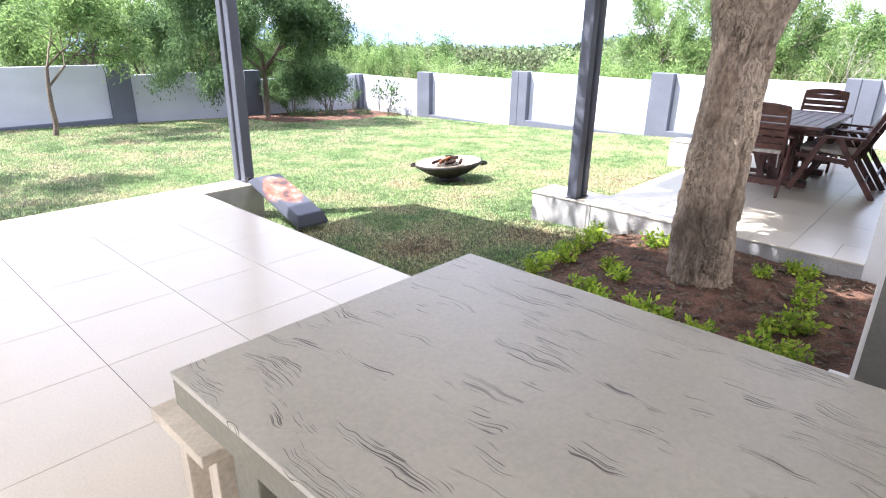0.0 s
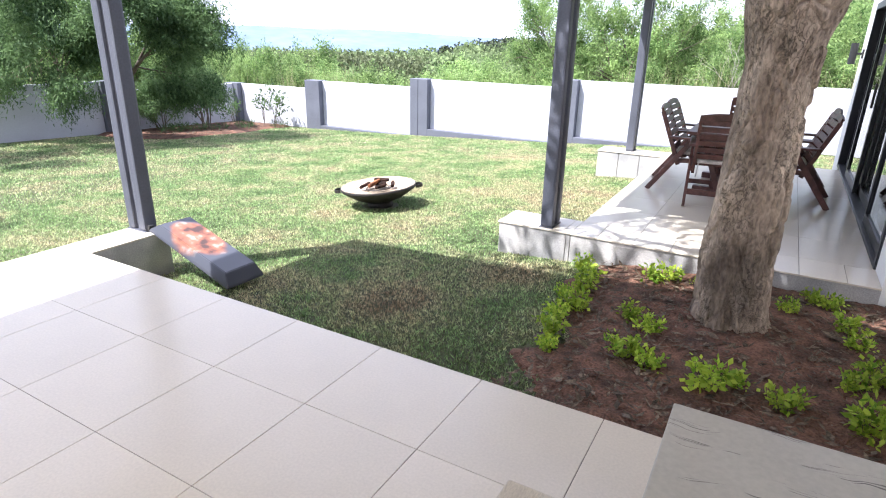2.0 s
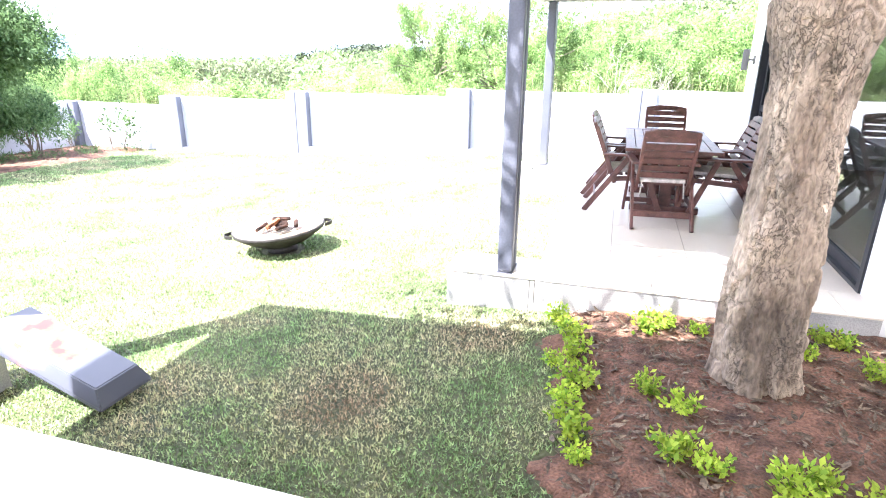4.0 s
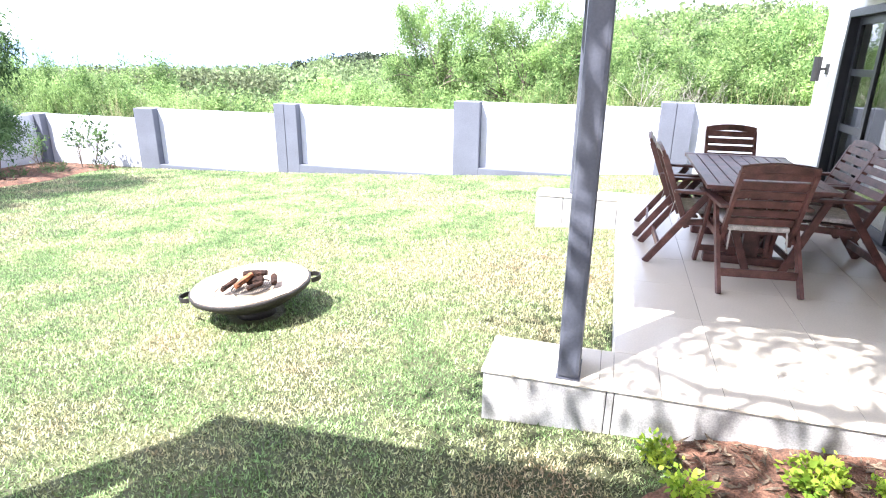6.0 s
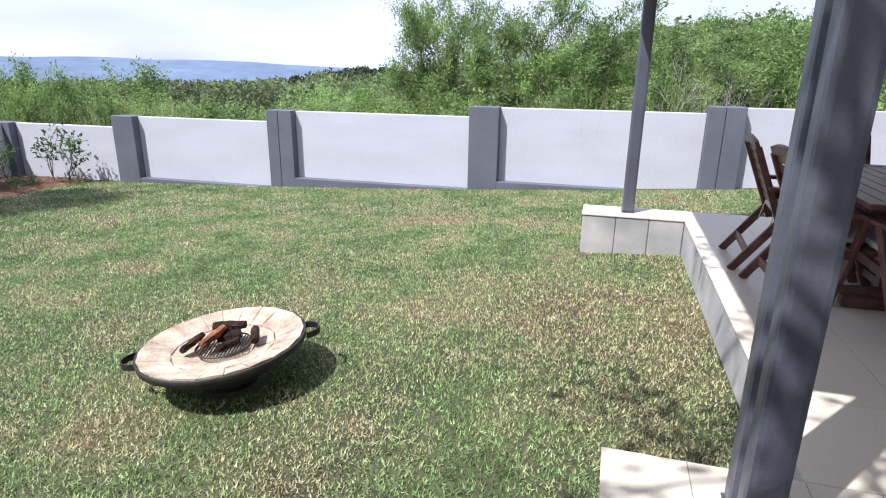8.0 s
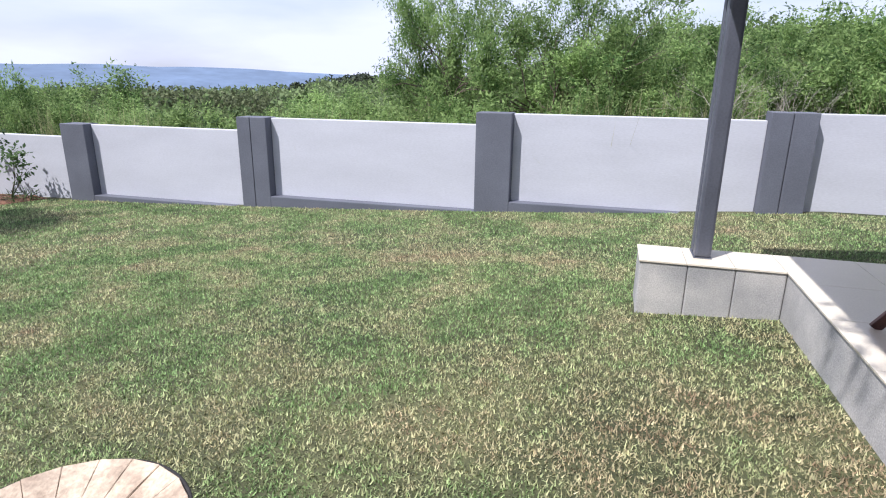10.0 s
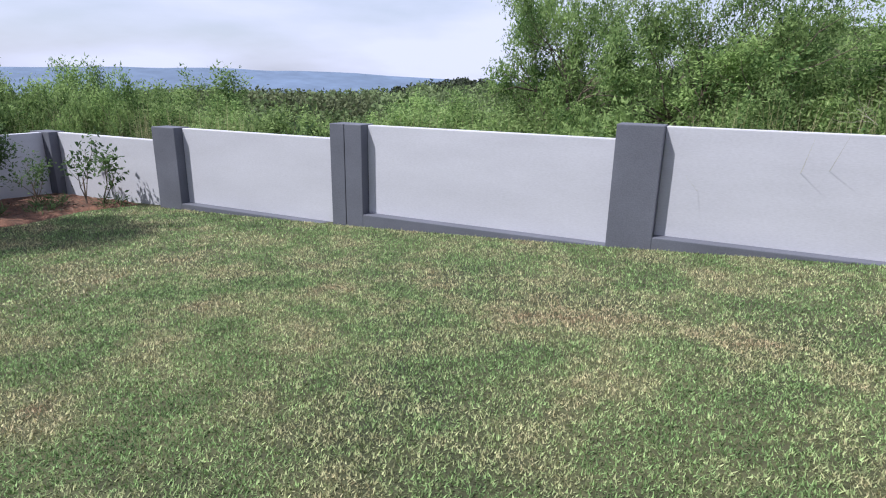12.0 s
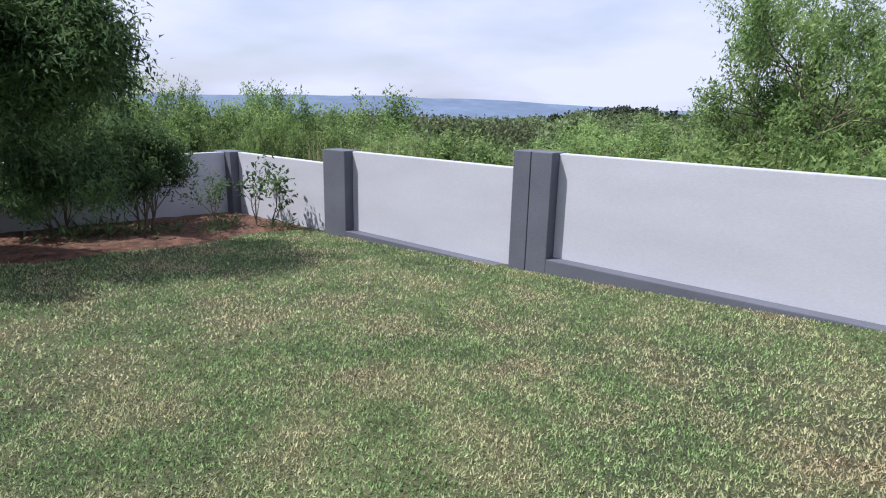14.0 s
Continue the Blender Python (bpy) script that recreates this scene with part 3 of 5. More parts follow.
plant(dead, 2.2, 15.0, 150, 0.8)
plant(dead, -0.9, 14.9, 260, 0.62)

# the garden's own trees
dark_tree = tree("garden_tree", "leaning garden tree with a dense dark green crown", "tree", 71, 1, 1.75, 0.085, 4, 0.75, -0.02, 135000, 0.068, 0.17, LEAF_DARK, way=(0.12, -0.1, 1.0), splits=4, scatter=0.12, droop=0.55, floor_z=0.5, simple=True)
plant(dark_tree, -14.75, 8.9, 0, 1.14, True)
under_bush = tree("garden_bush", "dense dark bush growing in the corner flower bed", "bush", 73, 5, 0.75, 0.025, 3, 0.5, 0.08, 20000, 0.062, 0.2, LEAF_DARK, tilt=0.3, scatter=0.07, droop=0.3)
raise_to(under_bush, -14.6, 10.9, 0, 0.95, 1.0, True)
raise_to(under_bush, -15.1, 9.9, 130, 0.6, 1.1)
thin_tree = tree("garden_tree", "slim young tree with a bent stem and light leaves", "tree", 79, 1, 1.7, 0.06, 4, 0.6, 0.0, 11000, 0.1, 0.14, LEAF, way=(0.05, 0.28, 1.0), scatter=0.12)
plant(thin_tree, -14.2, 3.45, 0, 1.05, True)
# unseen copy, added to throw dappled shade on the west lawn
plant(thin_tree, -9.7, -1.1, 70, 1.45)
sapling = tree("sapling", "small leafy sapling in front of the pale wall", "sapling", 83, 2, 0.5, 0.014, 2, 0.5, 0.05, 420, 0.06, 0.26, LEAF_DARK, tilt=0.28, scatter=0.05, bearing=0)
plant(sapling, -13.9, 12.45, 0, 1.4, True)
sapling2 = plant(sapling, -15.0, 12.2, 120, 1.0)
tuft = tree("grass_tuft", "dark tuft of ornamental grass in the corner bed", "ornamental grass", 89, 9, 0.26, 0.004, 0, 0.3, -0.03, 260, 0.12, 0.05, LEAF_DARK, tilt=0.5, scatter=0.03, group="tufts in the corner bed")
plant(tuft, -14.35, 12.0, 0, 1.3, True)
for x, y, s in ((-13.55, 12.55, 1.2), (-14.5, 10.5, 1.4), (-14.2, 11.0, 1.2), (-14.6, 9.8, 1.5), (-13.9, 11.6, 1.1), (-14.9, 10.2, 1.4)):
    plant(tuft, x, y, x * 50, s)
stalk = tree("shrub", "broad-leaved green shrub peeping over the wall", "shrub", 97, 5, 1.0, 0.015, 1, 0.3, 0.12, 420, 0.11, 0.16, LEAF_DARK, tilt=0.15, scatter=0.04)
plant(stalk, -10.75, 13.95, 0, 0.92, True)

# shade tree between terrace and veranda
shade_tree = thing("shade_tree", "stout shade tree with flaking brown bark", "tree", pose(-1.085, 4.06, -0.35))
tk = bmesh.new()
NS, NZ = 150, 330
rings = []
for j in range(NZ):
    h = 3.0 * j / (NZ - 1)
    cx, cy = float(np.interp(h, (0, 0.8, 1.4, 2.0, 3.0), (0.02, -0.01, -0.015, 0.01, 0.1))), 0.03 * h
    r0 = float(np.interp(h, (0, 0.12, 0.35, 0.85, 1.15, 1.5, 1.8, 1.95, 2.1, 2.5, 3.0), (0.27, 0.245, 0.212, 0.197, 0.188, 0.178, 0.18, 0.2, 0.232, 0.3, 0.36)))
    ring = []
    for k in range(NS):
        a = 6.283185 * k / NS
        c, s = math.cos(a), math.sin(a)
        n1 = noise.noise((c * 1.3, s * 1.3, h * 1.1))
        n2 = noise.noise((c * 5, s * 5, h * 2.6 + 9))
        # loose plates of bark, each at its own height, with cracks between
        w = noise.noise_vector((c * 1.6, s * 1.6, h * 3.5)) * 0.55
        dist, spots = noise.voronoi((c * 2.6 + w.x, s * 2.6 + w.y, h * 5.2 + w.z * 1.5))
        rough_here = 0.35 + 0.65 * min(1.0, max(0.0, 2.2 * noise.noise((c * 1.7 + 5, s * 1.7, h * 1.2 + 2)) + 0.5))
        plate = 0.019 * (noise.cell(spots[0] * 7.3) + 0.3) * rough_here - 0.018 * rough_here * math.exp(-((dist[1] - dist[0]) / 0.07) ** 2)
        flutter = 0.004 * noise.noise((c * 22, s * 22, h * 13))
        burl = 0.05 * math.exp(-((a - 4.2) / 0.32) ** 2 - ((h - 1.1) / 0.13) ** 2) + 0.014 * math.exp(-((a - 4.5) / 0.6) ** 2 - ((h - 1.36 - 0.05 * math.sin(a * 3)) / 0.025) ** 2)
        groove = 0.05 * math.exp(-((a - 4.72 - 0.15 * (1 - min(h, 1))) / 0.16) ** 2) * max(0.0, 1 - h / 1.0)
        root = 0.035 * math.exp(-h / 0.3) * math.cos(4 * a + 0.7)
        fork = 0.05 * max(0, h - 2.0) * math.cos(2 * a)
        r = r0 + 0.018 * n1 + 0.01 * n2 + plate + flutter + burl - groove + root + fork
        ring.append(tk.verts.new((cx + r * c, cy + r * s, h)))
    rings.append(ring)
for r0, r1 in zip(rings, rings[1:]):
    for k in range(NS):
        tk.faces.new((r0[k], r0[(k + 1) % NS], r1[(k + 1) % NS], r1[k]))
tk.faces.new(rings[-1])
part("trunk", tk, BARK, shade_tree, smooth=True)
srng = np.random.default_rng(101)
out, tips = [], []
for w in ((-0.75, 0.05, 0.75), (0.5, 0.1, 0.9), (-0.3, -0.35, 1.0), (-0.95, 0.2, 0.55), (-0.45, -0.7, 0.85), (-0.75, -0.55, 0.7)):
    grow(srng, (0.08 + 0.1 * w[0], 0.1 * w[1], 2.85), np.array(w) / np.linalg.norm(w), 1.9, 0.13, 4, 0.5, 0.02, out, tips)
# extra limb out of view, to carry the leaves that shade the trunk
over_roof = []
grow(srng, (0.0, -0.12, 2.9), np.array((-0.58, -0.72, 0.42)), 1.0, 0.1, 3, 0.6, 0.02, out, over_roof)
out = [q for q in out if min(p[2] for p in q[0]) > 2.8]
lb = bmesh.new()
for pts, r in out:
    tube(pts, r, 7 if r[0] > 0.03 else 4, lb, False)
part("limbs", lb, BARK, shade_tree, smooth=True)
keep = [t for t in tips if t[0][0][2] > 3.5 and t[0][-1][2] > 3.6]
v, f = leaves_on(srng, keep, 4500, 0.12, 0.2, 0.15, 0.2)
# unseen dense leaves over the terrace roof, added to keep sun off the trunk
trunk_shade = [t for t in over_roof if t[0][-1][2] > 3.15]
if trunk_shade:
    v2, f2 = leaves_on(srng, trunk_shade, 14000, 0.12, 0.26, 0.15, 0.1)
    v, f = np.concatenate([v, v2]), np.concatenate([f, f2 + len(v)])
ob = new("crown", soup("crown", v, f, LEAF_DARK))
ob.parent = shade_tree

# ---- wild cover beyond the wall ----
def cover_mesh(name, count, seed, xr, yr, size, per, mat, label, test=None, bit=0.13):
    r = np.random.default_rng(seed)
    V = []
    u = r.uniform(0, 1, (count, 4))
    x = xr[0] + (xr[1] - xr[0]) * u[:, 0]
    y = yr[0] + (yr[1] - yr[0]) * u[:, 1] ** 1.5
    if test is not None:
        ok = test(x, y)
        x, y, u = x[ok], y[ok], u[ok]
    z = rise(x, y)
    s = size * (0.5 + u[:, 2]) * (1 + (y - yr[0]) / 260)
    c = np.repeat(np.stack([x, y, z], 1), per, 0)
    ss = np.repeat(s, per)[:, None]
    n = len(c)
    d = r.normal(0, 1, (n, 3))
    d /= np.linalg.norm(d, axis=1, keepdims=True)
    d[:, 2] = np.abs(d[:, 2])
    p = c + d * ss * np.array((1.0, 1.0, 1.1)) * r.uniform(0.75, 1.05, (n, 1))
    e1 = r.normal(0, 1, (n, 3))
    e1 /= np.linalg.norm(e1, axis=1, keepdims=True)
    e2 = np.cross(e1, r.normal(0, 1, (n, 3)))
    e2 /= np.linalg.norm(e2, axis=1, keepdims=True)
    q = ss * bit
    v = np.stack([p, p + e1 * q + e2 * q * 0.4, p + e1 * q * 0.2 + e2 * q], 1).reshape(-1, 3)
    return tagged(new(name, soup(name, v, np.arange(3 * n).reshape(n, 3), mat)), label, "bushes", kind="stuff")


LEAF_FAR = leafy("far_bush_leaf", (0.08, 0.13, 0.05), (0.2, 0.275, 0.11), 0.3)
# paler leaves for the far slopes, distance haze mixed into the green
LEAF_HAZED = leafy("hazed_bush_leaf", (0.11, 0.165, 0.07), (0.26, 0.33, 0.15), 0.35)


def bare(x, y):
    """Open fields on the far ridge."""
    return (((x + 188) / 17) ** 2 + ((y - 350) / 26) ** 2 < 1) | (((x + 150) / 9) ** 2 + ((y - 355) / 18) ** 2 < 1)


cover_mesh("far_bushes", 2300, 3, (-110, 40), (22, 80), 1.5, 90, LEAF_FAR, "dense green bushveld on the near slope", lambda x, y: (y > 29) | (x < -27))
cover_mesh("far_bushes", 5200, 6, (-420, 160), (40, 340), 2.4, 36, LEAF_HAZED, "dense green bushveld on the slopes beyond", bit=0.32, test=lambda x, y: ((y > 80) | (x < -100)) & ~bare(x, y))
cover_mesh("olive_thicket", 900, 12, (-66, -32), (44, 66), 2.5, 200, LEAF_OLIVE, "dark olive thicket of bushveld trees down the slope", bit=0.08, test=lambda x, y: ((x + 47) / 15) ** 2 + ((y - 54) / 8) ** 2 < 1)
cover_mesh("ridge_trees", 1500, 4, (-330, 150), (300, 440), 3.0, 60, leafy("ridge_leaf", (0.045, 0.06, 0.04), (0.09, 0.11, 0.065), 0.1), "dark trees along the distant ridge", bit=0.4, test=lambda x, y: (x > -236) & (np.sin(x * 0.05) + np.sin(x * 0.021 + y * 0.03) > -0.5) & ~bare(x, y))


FIELD = material("pale_green_pasture", (0.2, 0.24, 0.1), 0.95, vary=0.15, scale=0.08, grain=0.5, bump=0)
for cx, cy, ax, ay in ((-188, 350, 19, 30), (-150, 355, 10, 20)):
    fm = bmesh.new()
    rows = []
    for i in range(9):
        rows.append([])
        for k in range(24):
            x, y = cx + ax * i / 8 * math.cos(k * 0.2618), cy + ay * i / 8 * math.sin(k * 0.2618)
            rows[-1].append(fm.verts.new((x, y, float(rise(np.array(x), np.array(y))) + 0.25)))
    for a, b in zip(rows, rows[1:]):
        for k in range(24):
            if a is rows[0]:
                fm.faces.new((a[0], b[k], b[(k + 1) % 24])) if k else None
            else:
                fm.faces.new((a[k], a[(k + 1) % 24], b[(k + 1) % 24], b[k]))
    structure("ground_field", fm, FIELD, "open pale green pasture on the distant ridge", "field", True)


def blades(name, x, y, z, length, width, lean, mat, label, category, seed, colour=None):
    r = np.random.default_rng(seed)
    n = len(x)
    a = r.uniform(0, 6.283, n)
    t = np.abs(r.normal(lean, min(0.45, lean * 1.2 + 0.05), n))
    L = length * r.uniform(0.55, 1.35, n)
    d = np.stack([np.cos(a) * np.sin(t), np.sin(a) * np.sin(t), np.cos(t)], 1)
    b = a + 1.57 + r.normal(0, 0.5, n)
    s = np.stack([np.cos(b), np.sin(b), np.zeros(n)], 1) * (width * r.uniform(0.6, 1.3, n))[:, None] / 2
    p = np.stack([x, y, z], 1)
    v = np.stack([p - s, p + s, p + d * L[:, None]], 1).reshape(-1, 3)
    return tagged(new(name, soup(name, v, np.arange(3 * n).reshape(n, 3), mat)), label, category, kind="stuff")


wr = np.random.default_rng(8)
n = 15000
x, y = wr.uniform(-24, 8, n), 13.7 + 8 * wr.uniform(0, 1, n) ** 1.8
keep_ = np.sin(x * 1.3) + np.sin(x * 0.57 + y * 2) > 0.1
x, y = x[keep_], y[keep_]
blades("wild_grass", x, y, rise(x, y), 1.5, 0.013, 0.2, DRY, "tall straw-coloured wild grass behind the wall", "grass", 9)
n = 6000
x, y = -17.1 - 5 * wr.uniform(0, 1, n) ** 1.6, wr.uniform(-6, 14, n)
blades("wild_grass", x, y, rise(x, y), 1.4, 0.012, 0.22, DRY, "tall straw-coloured wild grass behind the side wall", "grass", 10)

# ---- flower beds ----
def bed(name, label, inside, lo, hi, step, lift):
    xs, ys = np.arange(lo[0], hi[0], step), np.arange(lo[1], hi[1], step)
    bm = bmesh.new()
    grid = {}
    for i, x in enumerate(xs):
        for j, y in enumerate(ys):
            e = inside(x, y)
            z = float(rise(np.array(x), np.array(y))) + lift * min(1, e * 4) + 0.02 * noise.noise((x * 6, y * 6, 0)) + 0.012 * noise.noise((x * 22, y * 22, 3)) - 0.05 * (e <= 0)
            grid[i, j] = bm.verts.new((x, y, z))
    for i in range(len(xs) - 1):
        for j in range(len(ys) - 1):
            if max(inside(xs[i], ys[j]), inside(xs[i + 1], ys[j + 1])) > -0.1:
                bm.faces.new((grid[i, j], grid[i + 1, j], grid[i + 1, j + 1], grid[i, j + 1]))
    return structure(name, bm, SOIL, label, "flower bed", True)


def in_bed(x, y):
    left = -2.15 + 0.12 * math.sin(y * 4.1) + 0.08 * math.sin(y * 9.7) + (0.75 * (3.1 - y) if y < 3.1 else 0) - (0.5 * (y - 4.55) if y > 4.55 else 0)
    return min(x - left, 0.3)


def in_corner(x, y):
    return min(0.3, 1 - ((x + 15.3) / (1.9 + 0.12 * math.sin(y * 3))) ** 2 - max(0, (9.6 - y) / 1.2) ** 2)


bed("flower_bed", "bare red-brown soil bed round the shade tree", in_bed, (-2.85, 2.42, 0), (0.0, 4.9, 0), 0.035, 0.05)
bed("flower_bed", "reddish mulched soil bed in the wall corner", in_corner, (-15.6, 8.2, 0), (-13.1, 12.95, 0), 0.07, 0.05)

# ---- litter on the soil ----
LITTER = material("dry_leaf_litter", (0.075, 0.048, 0.032), 0.9, vary=0.4, scale=20, grain=80, bump=0, hue=(0.15, 0.11, 0.075), island=0.6)
lr_ = np.random.default_rng(31)
for cnt, xr, yr in ((2600, (-2.1, -0.05), (2.5, 4.85)), (1800, (-15.4, -13.6), (8.8, 12.8))):
    x, y = lr_.uniform(*xr, cnt), lr_.uniform(*yr, cnt)
    z = rise(x, y) + 0.058 + lr_.uniform(-0.01, 0.012, cnt)
    a, L = lr_.uniform(0, 6.283, cnt), lr_.uniform(0.012, 0.05, cnt)
    d = np.stack([np.cos(a), np.sin(a), lr_.normal(0, 0.25, cnt)], 1) * L[:, None]
    s_ = np.stack([-np.sin(a), np.cos(a), lr_.normal(0, 0.3, cnt)], 1) * (L * lr_.uniform(0.12, 0.4, cnt))[:, None]
    p = np.stack([x, y, z], 1)
    v = np.stack([p - d, p + s_, p + d, p - s_], 1).reshape(-1, 3)
    tagged(new("leaf_litter", soup("leaf_litter", v, np.arange(4 * cnt).reshape(cnt, 4), LITTER)), "dry leaves and twigs strewn on the soil", "leaf litter", kind="stuff")

# ---- bright bedding plants ----
def bedding(seed, n):
    r = np.random.default_rng(seed)
    p = thing("bedding_plant", "low bedding plant with bright yellow-green leaves", "plant", group="plants in the bed")
    out, tips = [], []
    for k in range(7):
        a = 6.283 * k / 7 + r.uniform(-0.3, 0.3)
        w = np.array((math.cos(a) * 0.8, math.sin(a) * 0.8, 0.9 + 0.4 * r.uniform()))
        grow(r, (0, 0, -0.01), w / np.linalg.norm(w), 0.085, 0.003, 1, 0.5, 0.03, out, tips, 2)
    bm = bmesh.new()
    for pts, rad in out:
        tube(pts, rad, 4, bm, False)
    part("stems", bm, TWIG, p)
    v, f = leaves_on(r, tips, n, 0.037, 0.3, 0.016, -0.02)
    c = new("leaves", soup("leaves", v, f, LEAF_PLANT))
    c.parent = p
    return p


kinds = [bedding(s, 230) for s in (1, 2, 3)]
SPOTS = [(-2.21, 4.66, 0.95), (-2.12, 4.4, 1.0), (-2.06, 4.14, 1.0), (-2.02, 3.8, 1.15), (-2.08, 3.58, 0.9), (-2.03, 3.34, 1.1), (-1.62, 4.58, 1.25), (-1.5, 4.66, 0.8), (-1.32, 4.6, 0.7),
         (-1.66, 3.8, 0.9), (-1.48, 3.64, 0.9), (-1.57, 3.24, 1.1), (-1.42, 3.18, 0.9), (-1.1, 3.12, 1.2), (-0.98, 3.2, 0.8), (-0.75, 3.12, 1.0), (-0.42, 3.1, 1.25), (-0.28, 3.2, 1.0),
         (-0.48, 4.62, 0.9), (-0.43, 4.25, 1.0), (-0.38, 4.0, 0.8), (-0.74, 4.42, 0.8), (-0.34, 3.62, 1.1), (-0.44, 3.48, 0.9), (-2.17, 4.02, 0.7), (-1.98, 3.12, 0.7), (-0.6, 4.68, 0.8)]
for k, (x, y, s) in enumerate(SPOTS):
    plant(kinds[k % 3], x, y, 137 * k, s * 0.92, k < 3, float(rise(np.array(x), np.array(y))) + 0.035)

# ---- fire pit ----
pit_at = pose(-5.22, 5.95, lawn(-5.22, 5.95) + 0.045, 0, -5, 20) @ Matrix.Diagonal((0.965, 0.965, 0.95, 1))
fire_pit = thing("fire_pit", "round iron fire bowl lined with pale bricks on the lawn", "fire pit", pit_at)


def lathe(profile, sides=48):
    bm = bmesh.new()
    rr = [[bm.verts.new((r * math.cos(6.28319 * k / sides), r * math.sin(6.28319 * k / sides), z)) for k in range(sides)] for r, z in profile]
    for a, b in zip(rr, rr[1:]):
        for k in range(sides):
            bm.faces.new((a[k], a[(k + 1) % sides], b[(k + 1) % sides], b[k]))
    return bm


part("bowl", lathe([(0.02, 0.01), (0.16, 0.02), (0.31, 0.08), (0.43, 0.155), (0.487, 0.196), (0.492, 0.232), (0.486, 0.236), (0.475, 0.232), (0.43, 0.2), (0.3, 0.155), (0.02, 0.13)]), IRON, fire_pit, "blackened iron bowl", True)
part("ash_bed", lathe([(0.01, 0.155), (0.15, 0.157), (0.3, 0.182), (0.47, 0.234)]), material("grey_ash", (0.34, 0.27, 0.2), 0.95, vary=0.3, scale=9), fire_pit, "dusty grey ash bed", True)
part("foot", lathe([(0.13, -0.07), (0.16, -0.07), (0.16, 0.03), (0.13, 0.03)], 32), IRON, fire_pit, "blackened iron foot ring", True)
for ringn, (r0, r1, z0, z1, cnt) in enumerate(((0.15, 0.302, 0.162, 0.19, 13), (0.304, 0.478, 0.192, 0.243, 22))):
    for k in range(cnt):
        a0, a1 = 6.28319 * (k + 0.004 + 0.5 * (ringn % 2)) / cnt, 6.28319 * (k + 0.996 + 0.5 * (ringn % 2)) / cnt
        bm = bmesh.new()
        dz = random.uniform(-0.0025, 0.0025)
        q = []
        for low in (-0.02, 0):
            for r, z in ((r0, z0), (r1, z1)):
                for a in (a0, a1):
                    q.append(bm.verts.new((r * math.cos(a), r * math.sin(a), z + low + dz)))
        for fc in ((4, 5, 7, 6), (0, 1, 5, 4), (2, 3, 7, 6), (0, 2, 6, 4), (1, 3, 7, 5)):
            bm.faces.new([q[i] for i in fc])
        bmesh.ops.bevel(bm, geom=bm.edges[:], offset=0.0025, segments=1, affect="EDGES")
        part("brick", bm, ASHSTONE, fire_pit)
for a in (12, 192):
    ca, sa = math.cos(radians(a)), math.sin(radians(a))
    pts = []
    for k in range(9):
        u = radians(-90 + 180 * k / 8)
        rr_, tt = 0.485 + 0.085 * math.cos(u), 0.085 * math.sin(u)
        pts.append((rr_ * ca - tt * sa, rr_ * sa + tt * ca, 0.2))
    hb, rows = bmesh.new(), []
    for k, p in enumerate(pts):
        out_ = Vector((p[0], p[1], 0)) - Vector((0.485 * ca, 0.485 * sa, 0))
        out_ = out_.normalized() * 0.0035
        rows.append([hb.verts.new(Vector(p) + a * out_ + Vector((0, 0, b))) for a, b in ((-1, -0.02), (1, -0.02), (1, 0.02), (-1, 0.02))])
    for r0, r1 in zip(rows, rows[1:]):
        for k in range(4):
            hb.faces.new((r0[k], r0[(k + 1) % 4], r1[(k + 1) % 4], r1[k]))
    hb.faces.new(rows[0][::-1])
    hb.faces.new(rows[-1])
    part("handle", hb, IRON, fire_pit, "flat iron loop handle")
gr = bmesh.new()
tube([(0.165 * math.cos(6.28319 * k / 32), 0.165 * math.sin(6.28319 * k / 32), 0.2) for k in range(33)], 0.006, 6, gr, False)
for k in range(-8, 9):
    x = k * 0.0195
    w = math.sqrt(max(0, 0.165 ** 2 - x * x))
    tube([(x, -w, 0.2), (x, w, 0.2)], 0.004, 5, gr)
part("grate", gr, IRON, fire_pit, "round iron cooking grate")


SPLIT = material("split_rusty_wood", (0.1, 0.03, 0.012), 0.8, vary=0.5, scale=9, grain=50, bump=0.7, hue=(0.2, 0.07, 0.025), depth=0.02)


def log(at, to, r, seed):
    a, b = pit_at @ Vector(at), pit_at @ Vector(to)
    t = thing("firewood_log", "charred piece of firewood lying in the fire bowl", "firewood", Matrix.Translation(a), group="logs in the fire bowl")
    d = b - a
    lg = bmesh.new()
    side = d.orthogonal().normalized()
    up = d.normalized().cross(side)
    rings_ = []
    for j in range(9):
        c = d * j / 8
        row = []
        for k in range(9):
            ang = 6.28319 * k / 9
            rad = r * (1 + 0.25 * noise.noise((k * 0.7 + seed, j * 0.6, seed))) * (0.85 if j in (0, 8) else 1)
            row.append(lg.verts.new(c + (side * math.cos(ang) + up * math.sin(ang) * 0.75) * rad))
        rings_.append(row)
    for r0, r1 in zip(rings_, rings_[1:]):
        for k in range(9):
            lg.faces.new((r0[k], r0[(k + 1) % 9], r1[(k + 1) % 9], r1[k]))
    lg.faces.new(rings_[0][::-1])
    lg.faces.new(rings_[-1])
    part("wood", lg, SPLIT if seed > 7 and seed < 8 else CHAR, t)


